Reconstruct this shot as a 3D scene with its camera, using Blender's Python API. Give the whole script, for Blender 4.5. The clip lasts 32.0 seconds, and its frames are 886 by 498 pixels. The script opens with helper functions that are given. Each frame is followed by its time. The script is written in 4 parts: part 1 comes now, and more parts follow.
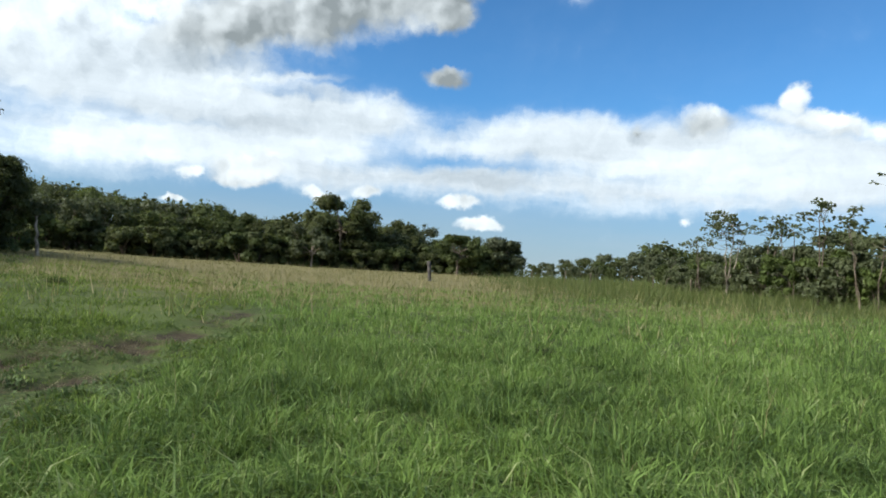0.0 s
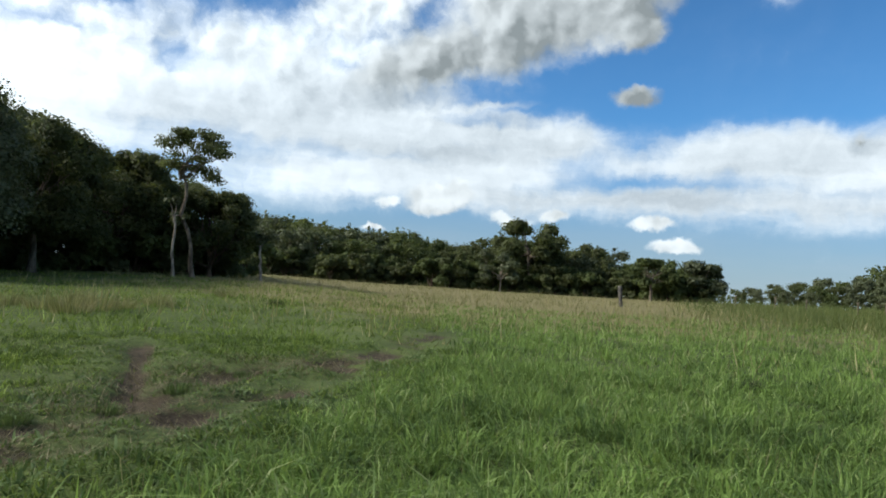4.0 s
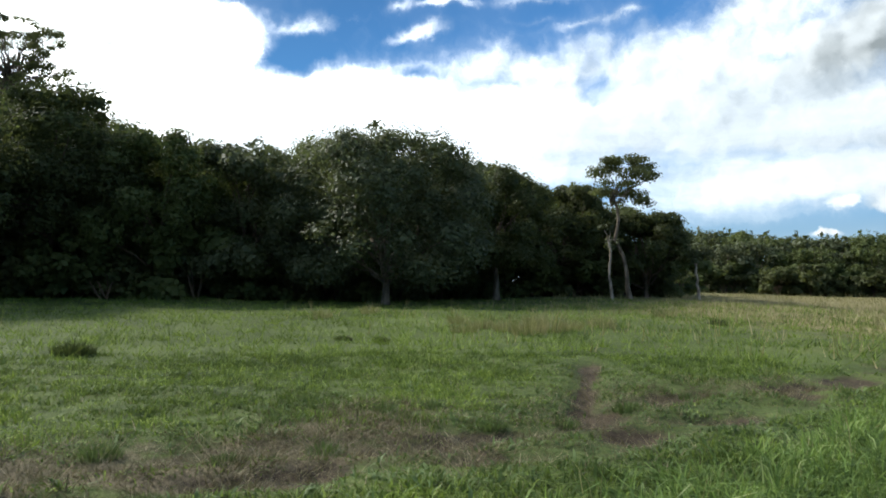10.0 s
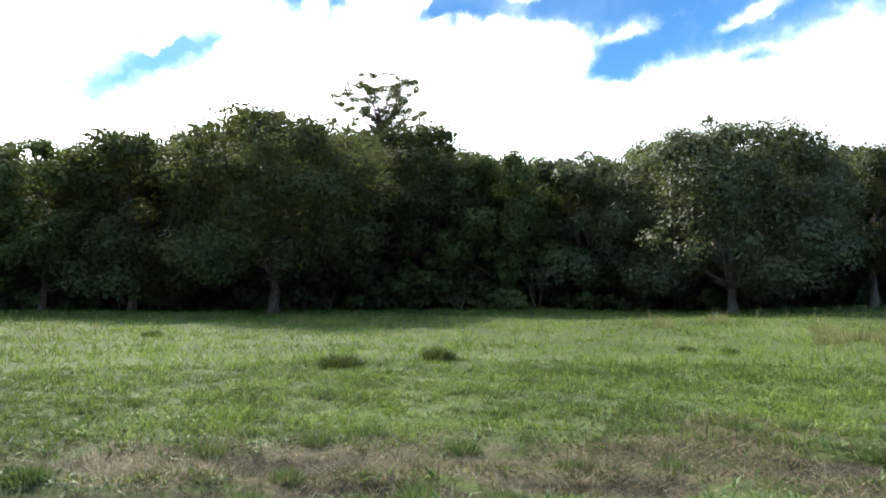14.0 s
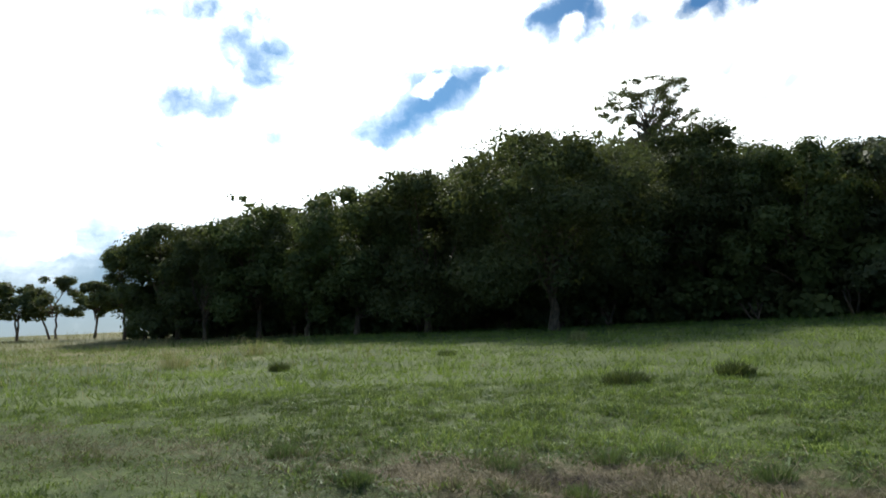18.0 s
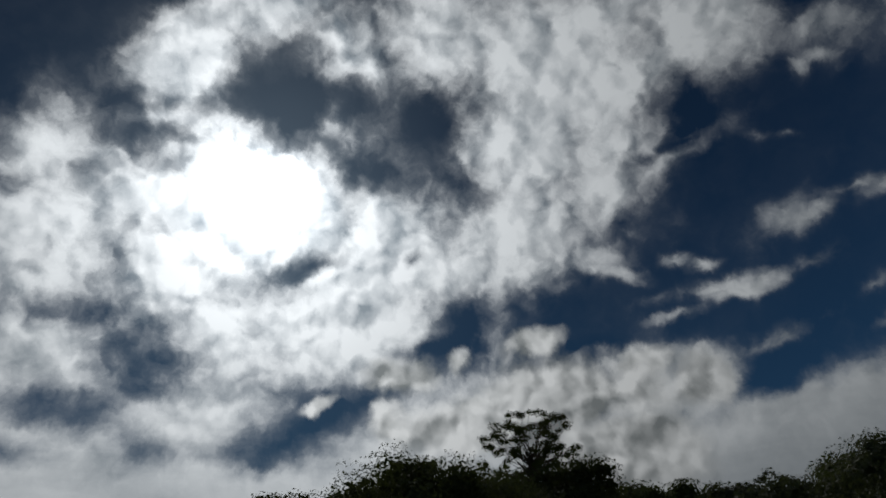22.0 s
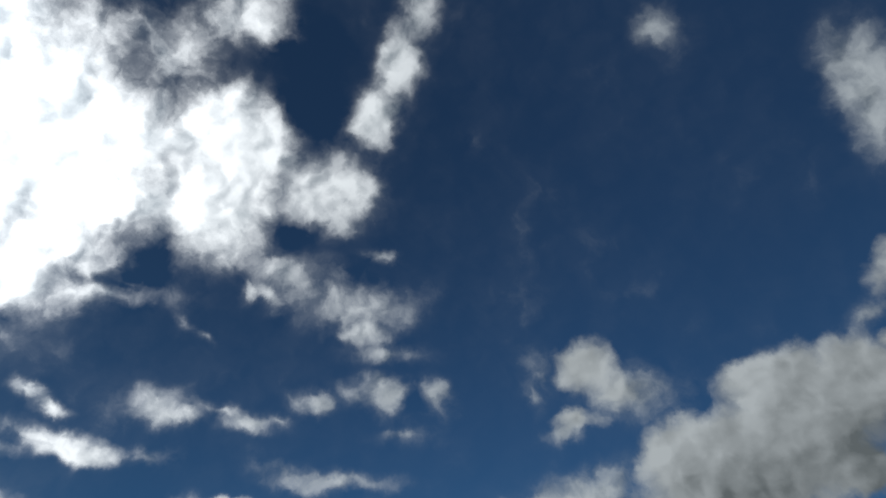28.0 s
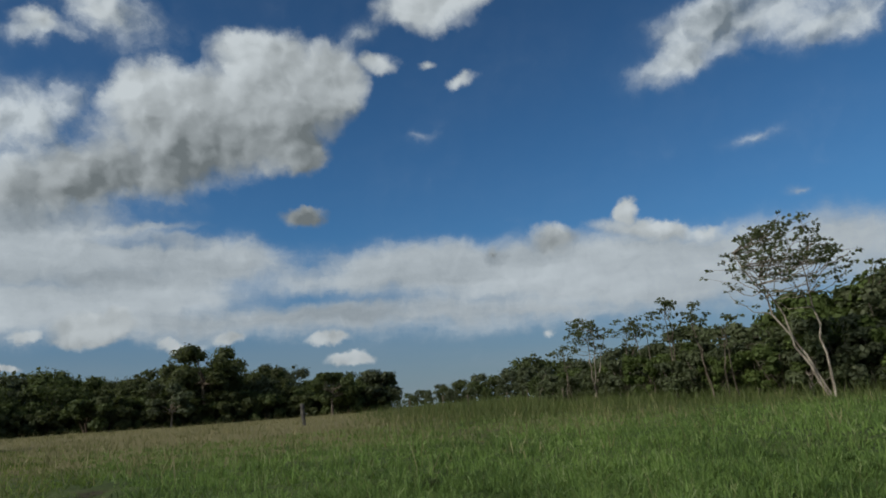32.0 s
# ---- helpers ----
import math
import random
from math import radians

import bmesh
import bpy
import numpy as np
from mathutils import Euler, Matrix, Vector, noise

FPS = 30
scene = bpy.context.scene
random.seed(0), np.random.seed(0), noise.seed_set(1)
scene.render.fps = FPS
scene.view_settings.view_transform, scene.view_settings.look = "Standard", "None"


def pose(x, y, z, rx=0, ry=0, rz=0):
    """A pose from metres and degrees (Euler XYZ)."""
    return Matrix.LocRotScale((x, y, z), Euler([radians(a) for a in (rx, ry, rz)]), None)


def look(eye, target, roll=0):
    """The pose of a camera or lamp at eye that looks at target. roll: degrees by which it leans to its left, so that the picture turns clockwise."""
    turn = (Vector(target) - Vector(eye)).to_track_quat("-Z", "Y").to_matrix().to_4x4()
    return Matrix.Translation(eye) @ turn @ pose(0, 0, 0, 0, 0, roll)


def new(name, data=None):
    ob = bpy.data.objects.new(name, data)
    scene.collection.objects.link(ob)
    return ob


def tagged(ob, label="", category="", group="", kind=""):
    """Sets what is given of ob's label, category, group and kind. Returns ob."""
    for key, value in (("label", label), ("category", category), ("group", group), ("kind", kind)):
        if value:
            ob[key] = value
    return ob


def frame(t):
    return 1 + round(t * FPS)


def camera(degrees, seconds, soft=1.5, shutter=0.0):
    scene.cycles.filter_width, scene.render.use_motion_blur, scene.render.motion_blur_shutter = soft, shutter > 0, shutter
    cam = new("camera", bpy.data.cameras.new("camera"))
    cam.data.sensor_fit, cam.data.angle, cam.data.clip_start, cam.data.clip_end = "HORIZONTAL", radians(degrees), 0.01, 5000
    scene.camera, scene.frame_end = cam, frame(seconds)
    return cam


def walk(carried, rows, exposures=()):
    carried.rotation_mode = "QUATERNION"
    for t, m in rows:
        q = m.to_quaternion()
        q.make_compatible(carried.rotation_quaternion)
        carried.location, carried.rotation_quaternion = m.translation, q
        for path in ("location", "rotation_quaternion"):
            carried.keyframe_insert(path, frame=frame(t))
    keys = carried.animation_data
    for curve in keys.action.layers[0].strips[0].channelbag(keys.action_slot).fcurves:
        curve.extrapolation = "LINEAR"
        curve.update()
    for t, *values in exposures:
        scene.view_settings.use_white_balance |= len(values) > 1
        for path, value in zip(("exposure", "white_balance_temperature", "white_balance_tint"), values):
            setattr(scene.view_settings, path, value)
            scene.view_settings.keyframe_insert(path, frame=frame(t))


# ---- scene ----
cam = camera(67.18, 32.0, soft=1.8)

EYE = 1.6


def stand(t, rx, ry, rz):
    return (t, pose(0, 0, EYE, rx, ry, rz))


PATH = [
    stand(0.0, 92.20, -3.20, -0.00),
    stand(0.5, 92.63, -3.36, 1.02),
    stand(1.0, 92.94, -3.46, 1.93),
    stand(1.5, 93.15, -3.27, 2.95),
    stand(2.0, 93.20, -3.18, 4.15),
    stand(2.5, 93.33, -3.16, 5.45),
    stand(3.0, 93.50, -3.19, 7.78),
    stand(3.5, 93.47, -3.35, 12.37),
    stand(5.5, 93.76, -2.26, 23.39),
    stand(6.0, 94.21, -1.32, 27.05),
    stand(6.5, 94.48, -0.94, 31.36),
    stand(7.0, 94.45, -0.82, 36.08),
    stand(7.5, 94.28, -0.88, 39.90),
    stand(8.0, 94.02, -1.28, 43.57),
    stand(8.5, 93.92, -1.18, 46.43),
    stand(9.0, 93.82, -0.88, 48.20),
    stand(9.5, 93.78, -0.74, 49.83),
    stand(10.0, 93.69, -0.93, 52.32),
    stand(10.5, 93.74, -0.98, 54.70),
    stand(11.0, 93.91, -0.82, 57.74),
    stand(11.5, 94.06, -0.82, 60.84),
    stand(12.0, 94.10, -0.39, 64.67),
    stand(12.5, 94.15, 0.00, 68.30),
    stand(13.0, 94.21, 0.00, 72.36),
    stand(13.5, 94.31, -0.09, 76.56),
    stand(14.0, 94.26, 0.11, 80.60),
    stand(14.5, 94.35, 0.65, 84.28),
    stand(15.0, 94.44, 1.04, 87.98),
    stand(15.5, 94.38, 1.29, 91.74),
    stand(17.5, 94.26, 1.92, 104.93),
    stand(18.0, 96.16, 2.52, 104.21),
    stand(18.5, 102.07, 3.26, 103.17),
    stand(19.0, 105.18, 3.67, 102.94),
    stand(19.5, 108.25, 3.23, 101.84),
    stand(20.0, 111.22, 1.84, 99.68),
    stand(20.5, 114.30, 1.68, 97.77),
    stand(21.0, 117.34, 1.82, 96.63),
    stand(21.5, 120.28, 1.92, 95.41),
    stand(22.0, 123.11, 2.21, 94.18),
    stand(22.5, 125.83, 2.34, 92.44),
    stand(23.0, 128.97, 3.00, 90.55),
    stand(23.5, 132.36, 3.85, 88.66),
    stand(24.0, 135.81, 4.61, 86.68),
    stand(24.5, 138.68, 4.79, 84.03),
    stand(26.5, 141.72, 4.11, 65.14),
    stand(27.0, 139.03, 3.19, 52.23),
    stand(27.5, 137.81, 3.34, 44.98),
    stand(28.0, 135.31, 1.99, 35.34),
    stand(28.5, 133.35, 1.69, 26.05),
    stand(29.0, 126.14, 2.87, 13.95),
    stand(29.5, 119.44, 0.94, 4.94),
    stand(30.0, 115.99, 0.70, -1.60),
    stand(30.5, 113.27, 0.96, -5.18),
    stand(31.0, 109.82, 1.76, -9.16),
    stand(31.5, 106.65, 3.42, -10.98),
    stand(32.0, 103.29, 4.31, -10.34),
]

walk(cam, PATH, exposures=[
    (0.0, 0.0), (3.0, -0.12), (6.0, -0.1), (9.0, 0.05), (11.0, 0.32), (13.0, 0.75), (15.0, 0.95), (17.5, 0.65), (18.0, 0.0), (18.5, -1.2),
    (19.0, -1.8), (20.0, -2.4), (22.0, -3.15), (24.5, -3.35), (26.5, -2.4), (27.5, -1.85), (28.0, -1.55), (29.0, -0.8),
    (30.0, -1.0), (31.0, -1.1), (32.0, -1.1)])

# ---- daylight: sky, clouds and one sun ----
SUN_AZ, SUN_EL = 111.9, 37.4


def bearing(az, el):
    """The way to a bearing (degrees to the left of +y) and a height over the horizon."""
    a, e = radians(az), radians(el)
    return Vector((-math.sin(a) * math.cos(e), math.cos(a) * math.cos(e), math.sin(e)))


SUN_WAY = bearing(SUN_AZ, SUN_EL)
sun = new("sun", bpy.data.lights.new("sun", "SUN"))
sun.data.energy, sun.data.angle, sun.data.color = 5.0, radians(1.5), (1.0, 0.95, 0.86)
sun.matrix_world = look((0, 0, 60), Vector((0, 0, 60)) - SUN_WAY)

world = bpy.data.worlds.new("sky")
scene.world = world
world.use_nodes = True
sky_tree = world.node_tree
sky_tree.nodes.clear()


class Nodes:
    """Short calls to lay nodes into a tree."""

    def __init__(self, tree):
        self.tree = tree

    def put(self, kind):
        return self.tree.nodes.new(kind)

    def feed(self, socket, value):
        if isinstance(value, bpy.types.NodeSocket):
            self.tree.links.new(value, socket)
        else:
            socket.default_value = value

    def math(self, operation, *values, clamp=False):
        node = self.put("ShaderNodeMath")
        node.operation, node.use_clamp = operation, clamp
        for socket, value in zip(node.inputs, values):
            self.feed(socket, value)
        return node.outputs[0]

    def vector(self, operation, *values):
        node = self.put("ShaderNodeVectorMath")
        node.operation = operation
        for socket, value in zip(node.inputs, values):
            self.feed(socket, value)
        return node.outputs["Value"] if operation in ("DOT_PRODUCT", "LENGTH") else node.outputs[0]

    def noise(self, vector, scale, detail=4.0, rough=0.55, out="Fac"):
        node = self.put("ShaderNodeTexNoise")
        if vector is not None:
            self.feed(node.inputs["Vector"], vector)
        node.inputs["Scale"].default_value = scale
        node.inputs["Detail"].default_value = detail
        node.inputs["Roughness"].default_value = rough
        return node.outputs[out]

    def step(self, value, low, high, to_low=0.0, to_high=1.0):
        node = self.put("ShaderNodeMapRange")
        node.interpolation_type = "SMOOTHSTEP"
        for key, v in (("Value", value), ("From Min", low), ("From Max", high), ("To Min", to_low), ("To Max", to_high)):
            self.feed(node.inputs[key], v)
        return node.outputs["Result"]

    def blend(self, fac, a, b):
        node = self.put("ShaderNodeMix")
        node.data_type = "RGBA"
        for socket, value in ((node.inputs[0], fac), (node.inputs[6], a), (node.inputs[7], b)):
            self.feed(socket, (*value, 1.0) if isinstance(value, tuple) else value)
        return node.outputs[2]


S = Nodes(sky_tree)
way = S.vector("NORMALIZE", S.put("ShaderNodeTexCoord").outputs["Generated"])
# the clouds lie in a layer overhead: its plan shrinks towards the horizon
parts = S.put("ShaderNodeSeparateXYZ")
S.feed(parts.inputs[0], way)
lift = S.math("ADD", S.math("MAXIMUM", parts.outputs[2], 0.0), 0.22)
over = S.put("ShaderNodeCombineXYZ")
S.feed(over.inputs[0], S.math("DIVIDE", parts.outputs[0], lift))
S.feed(over.inputs[1], S.math("DIVIDE", parts.outputs[1], lift))
plan = over.outputs[0]
def shaken(scale, detail, amount):
    return S.vector("MULTIPLY", S.vector("SUBTRACT", S.noise(way, scale, detail, 0.6, "Color"), (0.5, 0.5, 0.5)), (amount, amount, amount))


warp = S.vector("ADD", shaken(6.0, 3.0, 0.05), shaken(24.0, 6.0, 0.06))
rough_way = S.vector("ADD", way, S.vector("MULTIPLY", warp, (0.62, 0.62, 0.62)))
heap, sheet, dull, holes = [0.0], [0.0], [0.0], [0.0]


def bulge(az, el, wide, high, tilt, amount, field):
    """One swelling of the cloud field, its half sizes and tilt in degrees."""
    out = bearing(az, el)
    right = Vector((math.cos(radians(az)), math.sin(radians(az)), 0))
    up = right.cross(out)
    turn = Matrix.Rotation(radians(-tilt), 3, out)
    right, up = turn @ right, turn @ up
    place = S.put("ShaderNodeMapping")
    place.vector_type = "TEXTURE"
    S.feed(place.inputs["Vector"], rough_way)
    place.inputs["Location"].default_value = out
    place.inputs["Rotation"].default_value = Matrix((right, up, right.cross(up))).transposed().to_euler()
    place.inputs["Scale"].default_value = (radians(wide), radians(high), 1.0)
    ball = S.put("ShaderNodeTexGradient")
    ball.gradient_type = "SPHERICAL"
    S.feed(ball.inputs[0], place.outputs[0])
    if field is dull or field is holes:
        field.append(S.math("MULTIPLY_ADD", ball.outputs["Fac"], amount, field[-1]))
    else:
        field.append(S.math("SMOOTH_MAX", S.math("MULTIPLY", ball.outputs["Fac"], amount), field[-1], 0.22))


def puff(az, el, wide, high, tilt, amount):
    bulge(az, el, wide, high, tilt, amount, heap)


def veil(az, el, wide, high, tilt, amount):
    bulge(az, el, wide, high, tilt, amount, sheet)


def gap(az, el, wide, high, tilt, amount):
    bulge(az, el, wide, high, tilt, amount, holes)


def shade(az, el, wide, high, tilt, amount):
    bulge(az, el, wide, high, tilt, amount, dull)

# the broken sheet round the sun
veil(127.3, 30.6, 16.3, 10.3, 15, 1.25)
veil(114.3, 33.7, 18.6, 12.7, 8, 1.50)
veil(98.6, 32.1, 18.5, 10.6, 14, 1.30)
veil(84.2, 34.8, 17.1, 8.8, 21, 1.15)
veil(106.8, 26.2, 24.5, 7.8, 8, 1.30)
veil(125.6, 22.1, 18.4, 8.2, 10, 1.15)
veil(113.9, 19.2, 13.0, 6.8, 4, 1.10)
veil(126.0, 13.0, 16.9, 8.2, 5, 1.25)
veil(113.2, 11.9, 23.2, 6.7, 2, 1.25)
veil(101.5, 12.5, 15.2, 5.3, 9, 1.10)
veil(77.9, 30.3, 6.7, 1.7, -27, 0.90)
veil(68.1, 26.4, 9.1, 1.5, -2, 0.75)
veil(71.2, 25.0, 4.8, 1.0, 3, 0.70)
veil(60.5, 30.0, 4.0, 2.7, 7, 0.50)
veil(63.9, 21.5, 9.1, 1.8, 7, 0.70)
veil(70.2, 29.1, 2.7, 1.0, -16, 0.60)
veil(63.9, 18.5, 7.2, 2.0, 3, 0.75)
veil(74.8, 32.7, 4.3, 1.2, -14, 0.50)
veil(130.8, 16.6, 6.9, 3.4, 9, 1.00)
veil(137.7, 17.7, 11.5, 17.5, 12, 1.20)
veil(135.4, 31.8, 11.1, 6.0, 9, 1.00)
veil(123.1, 41.0, 10.1, 2.7, 16, 0.70)
gap(117.8, 22.6, 7.0, 4.5, -30, 0.75)
gap(126.3, 24.8, 5.0, 2.0, 11, 1.10)
gap(125.4, 18.6, 5.8, 1.9, 2, 0.75)
gap(105.2, 18.1, 8.7, 3.3, 19, 1.05)
gap(127.3, 14.8, 4.4, 1.7, -3, 1.00)
gap(109.0, 14.8, 3.1, 1.5, 1, 0.90)
gap(94.5, 24.6, 5.7, 1.6, 5, 1.00)
gap(105.7, 31.5, 4.6, 1.5, 18, 1.30)
gap(95.8, 32.5, 1.3, 1.0, -2, 1.30)
gap(133.9, 32.5, 6.3, 2.3, 11, 0.70)
gap(127.7, 35.7, 4.5, 1.7, 17, 0.70)
gap(134.3, 27.9, 1.7, 1.1, 17, 0.80)
gap(90.6, 26.9, 5.6, 2.8, 25, 1.00)
# its torn upper limbs
veil(102.9, 42.8, 12.6, 6.8, -6, 0.62)
veil(121.0, 38.5, 7.0, 4.1, 21, 0.80)
veil(125.5, 58.3, 3.3, 7.8, 40, 0.85)
veil(132.5, 60.6, 3.1, 2.6, 43, 0.70)
veil(122.3, 45.8, 8.6, 5.5, 38, 1.20)
veil(113.6, 54.1, 11.5, 7.0, 48, 1.30)
veil(105.3, 60.4, 8.3, 4.7, 36, 1.20)
veil(97.0, 62.7, 3.8, 4.1, 9, 1.00)
veil(120.6, 54.6, 5.3, 4.3, 29, 1.00)
veil(92.2, 51.2, 16.8, 9.6, 3, 1.20)
veil(77.2, 49.4, 14.9, 9.7, -8, 1.20)
veil(62.1, 51.4, 7.8, 7.9, -20, 1.25)
veil(64.3, 44.8, 11.4, 6.2, -7, 1.10)
veil(49.0, 49.4, 6.6, 6.0, 22, 0.95)
veil(42.9, 57.2, 3.2, 8.2, -43, 0.75)
veil(73.8, 65.7, 10.0, 5.9, -11, 1.00)
veil(64.4, 62.2, 4.3, 5.3, -20, 0.90)
veil(83.8, 63.1, 4.7, 4.2, -2, 0.90)
veil(81.4, 41.0, 13.5, 8.5, 24, 1.30)
veil(73.3, 40.1, 12.0, 4.7, 14, 1.00)
veil(86.7, 34.7, 15.9, 7.4, -2, 1.30)
veil(96.3, 31.6, 21.5, 6.4, 2, 1.30)
veil(50.5, 42.0, 6.0, 3.4, -22, 1.00)
veil(44.1, 40.5, 7.9, 4.4, -15, 0.90)
veil(52.5, 40.3, 3.2, 1.7, -25, 0.90)
veil(41.8, 38.3, 3.1, 2.5, -33, 0.70)
veil(42.1, 32.5, 5.3, 1.9, -30, 0.65)
veil(47.9, 32.3, 2.6, 2.4, -4, 0.60)
veil(54.5, 30.7, 5.5, 1.4, -5, 0.60)
veil(60.2, 29.9, 4.2, 2.2, -17, 0.55)
veil(46.6, 26.2, 7.2, 1.8, -12, 0.65)
veil(41.8, 44.6, 3.3, 1.3, -19, 0.40)
veil(60.2, 36.9, 3.0, 0.9, -19, 0.50)
veil(70.4, 29.2, 3.0, 1.1, -11, 0.70)
veil(67.1, 26.6, 5.8, 1.3, -12, 0.70)
veil(126.9, 32.8, 9.2, 14.4, 22, 1.20)
veil(78.0, 31.4, 4.6, 3.0, -36, 1.00)
veil(66.7, 38.9, 6.2, 1.1, -3, 0.70)
gap(104.2, 42.8, 9.6, 5.7, -10, 0.60)
gap(110.6, 43.9, 4.2, 3.4, 16, 0.35)
gap(90.7, 44.6, 6.7, 4.0, -9, 0.60)
gap(75.6, 55.6, 7.2, 4.8, -49, 0.45)
gap(121.0, 39.4, 4.1, 2.2, 22, 0.90)
gap(120.4, 37.4, 2.3, 1.4, 20, 0.80)
gap(89.3, 58.4, 4.0, 4.7, 22, 0.50)
gap(52.5, 55.9, 3.0, 3.8, -29, 0.60)
gap(66.1, 42.2, 4.7, 2.4, 4, 0.50)
# the cotton at the sheet's far side
veil(50.6, 42.2, 3.5, 2.8, 9, 1.00)
veil(45.3, 40.8, 10.3, 4.4, -10, 1.00)
veil(41.9, 38.1, 4.8, 2.1, 3, 0.90)
veil(39.5, 36.5, 7.1, 1.7, 1, 0.65)
veil(39.1, 32.8, 5.5, 3.1, -9, 0.95)
veil(35.1, 32.5, 3.1, 3.1, 28, 0.90)
veil(45.9, 32.3, 3.1, 1.7, 4, 0.80)
veil(37.6, 29.6, 6.2, 1.6, -1, 0.60)
veil(40.5, 44.6, 3.1, 1.3, -8, 0.80)
veil(35.8, 65.0, 3.0, 4.4, -19, 0.90)
veil(39.8, 60.5, 3.2, 6.1, -17, 1.00)
veil(43.3, 55.8, 3.5, 4.7, -14, 0.95)
veil(47.5, 50.2, 6.7, 5.9, 8, 1.00)
veil(59.4, 52.3, 6.7, 6.2, 18, 1.25)
veil(61.7, 46.5, 9.7, 7.6, 18, 1.25)
veil(63.8, 61.3, 6.4, 3.9, 24, 1.00)
veil(72.5, 56.0, 6.1, 7.7, 31, 0.90)
veil(77.5, 46.7, 11.7, 13.8, 32, 1.50)
veil(67.6, 37.7, 9.8, 2.2, 14, 0.85)
veil(75.1, 35.1, 4.6, 2.7, 24, 1.00)
veil(58.8, 29.6, 4.1, 1.6, 10, 0.75)
veil(52.4, 30.2, 5.1, 1.5, 7, 0.75)
veil(66.0, 25.8, 6.8, 1.5, -0, 0.90)
veil(43.7, 26.2, 9.0, 1.4, -3, 0.90)
veil(68.5, 28.5, 2.4, 1.1, -6, 0.80)
veil(58.1, 36.2, 1.8, 0.9, -28, 0.70)
veil(59.6, 26.3, 3.9, 1.8, 9, 0.65)
veil(-0.9, 58.1, 3.2, 3.2, -33, 0.55)
veil(28.0, 54.2, 2.8, 3.1, -7, 0.40)
veil(23.9, 34.0, 3.1, 4.6, 12, 0.50)
veil(55.0, 40.2, 2.2, 1.5, 11, 0.80)
gap(52.8, 60.0, 4.5, 6.6, 14, 0.70)
gap(50.8, 46.0, 3.9, 1.7, -0, 0.60)
gap(73.6, 52.7, 2.6, 4.9, 31, 0.40)
gap(36.8, 32.3, 1.7, 1.5, -1, 1.00)
puff(19.4, 33.9, 4.3, 3.8, -11, 1.25)
puff(21.3, 29.8, 4.5, 1.6, -9, 0.80)
puff(17.3, 31.6, 4.5, 3.0, -11, 0.80)
veil(15.1, 31.7, 7.0, 4.1, -13, 0.75)
veil(-16.1, 45.2, 4.3, 8.3, -14, 1.15)
veil(-28.0, 41.4, 9.8, 5.4, -1, 1.35)
veil(-16.2, 40.4, 5.0, 2.5, -38, 0.85)
veil(-23.0, 40.3, 5.8, 4.2, -28, 1.00)
veil(49.7, 30.6, 2.3, 0.9, -6, 0.70)
veil(43.9, 26.1, 8.3, 1.4, 0, 0.80)
veil(43.3, 24.1, 6.9, 0.8, 1, 0.65)
veil(44.1, 18.5, 8.8, 2.2, 7, 0.95)
veil(35.9, 18.1, 12.7, 4.1, 13, 1.10)
veil(26.9, 21.1, 10.9, 4.1, 22, 1.00)
veil(19.6, 24.4, 9.3, 2.6, 15, 0.70)
veil(40.7, 22.2, 7.7, 1.1, 8, 0.60)
veil(45.1, 15.7, 8.2, 2.4, 6, 1.10)
veil(-9.7, 23.0, 3.5, 0.9, -12, 0.40)
gap(39.8, 15.8, 3.7, 1.3, 4, 0.70)
gap(24.7, 18.1, 2.9, 1.2, 10, 0.70)
# the great grey cloud and the small ones round it
puff(16.1, 19.9, 13.7, 3.9, 14, 1.30)
puff(7.4, 24.7, 15.6, 6.4, 16, 1.50)
puff(3.0, 28.3, 7.7, 4.9, -6, 1.45)
puff(-2.3, 27.6, 4.6, 4.8, -18, 1.45)
puff(9.6, 22.2, 14.2, 5.2, 11, 1.45)
puff(13.3, 26.1, 5.3, 3.7, 29, 1.20)
puff(5.7, 30.2, 3.5, 2.5, 6, 1.20)
puff(0.7, 21.8, 3.6, 2.9, 2, 1.20)
puff(0.9, 16.6, 3.3, 1.4, 1, 1.10)
puff(-11.8, 33.8, 6.2, 3.7, 7, 1.30)
puff(-15.8, 34.3, 4.5, 2.6, 5, 1.10)
puff(-6.6, 29.1, 3.1, 1.8, -0, 1.10)
puff(-14.2, 27.1, 2.5, 1.3, 16, 0.90)
puff(-11.0, 28.7, 1.6, 0.9, -2, 0.80)
puff(19.5, 33.7, 4.4, 3.8, 15, 1.20)
veil(21.3, 18.8, 12.6, 4.7, 18, 1.30)
veil(23.5, 17.8, 8.6, 4.0, 9, 1.10)
veil(22.8, 23.0, 12.4, 3.1, 29, 1.00)
veil(25.6, 21.2, 6.6, 3.9, 12, 1.10)
veil(-5.6, 31.4, 4.7, 1.9, 20, 0.70)
veil(15.8, 31.2, 7.9, 3.6, -10, 0.95)
veil(21.8, 29.2, 5.0, 1.6, 15, 0.85)
veil(25.3, 32.0, 1.8, 3.3, 18, 0.50)
veil(-31.2, 37.4, 12.9, 2.9, -15, 1.20)
veil(-22.7, 39.3, 8.9, 1.5, -10, 0.80)
veil(-15.6, 38.9, 3.0, 1.6, -5, 0.70)
veil(-40.1, 27.3, 11.0, 3.9, -4, 1.20)
veil(-33.9, 25.9, 6.9, 2.5, 14, 0.90)
veil(-44.6, 25.4, 7.3, 3.3, -13, 1.10)
veil(-43.1, 29.0, 4.2, 1.6, -9, 0.90)
veil(-38.2, 18.5, 4.8, 1.4, -1, 0.50)
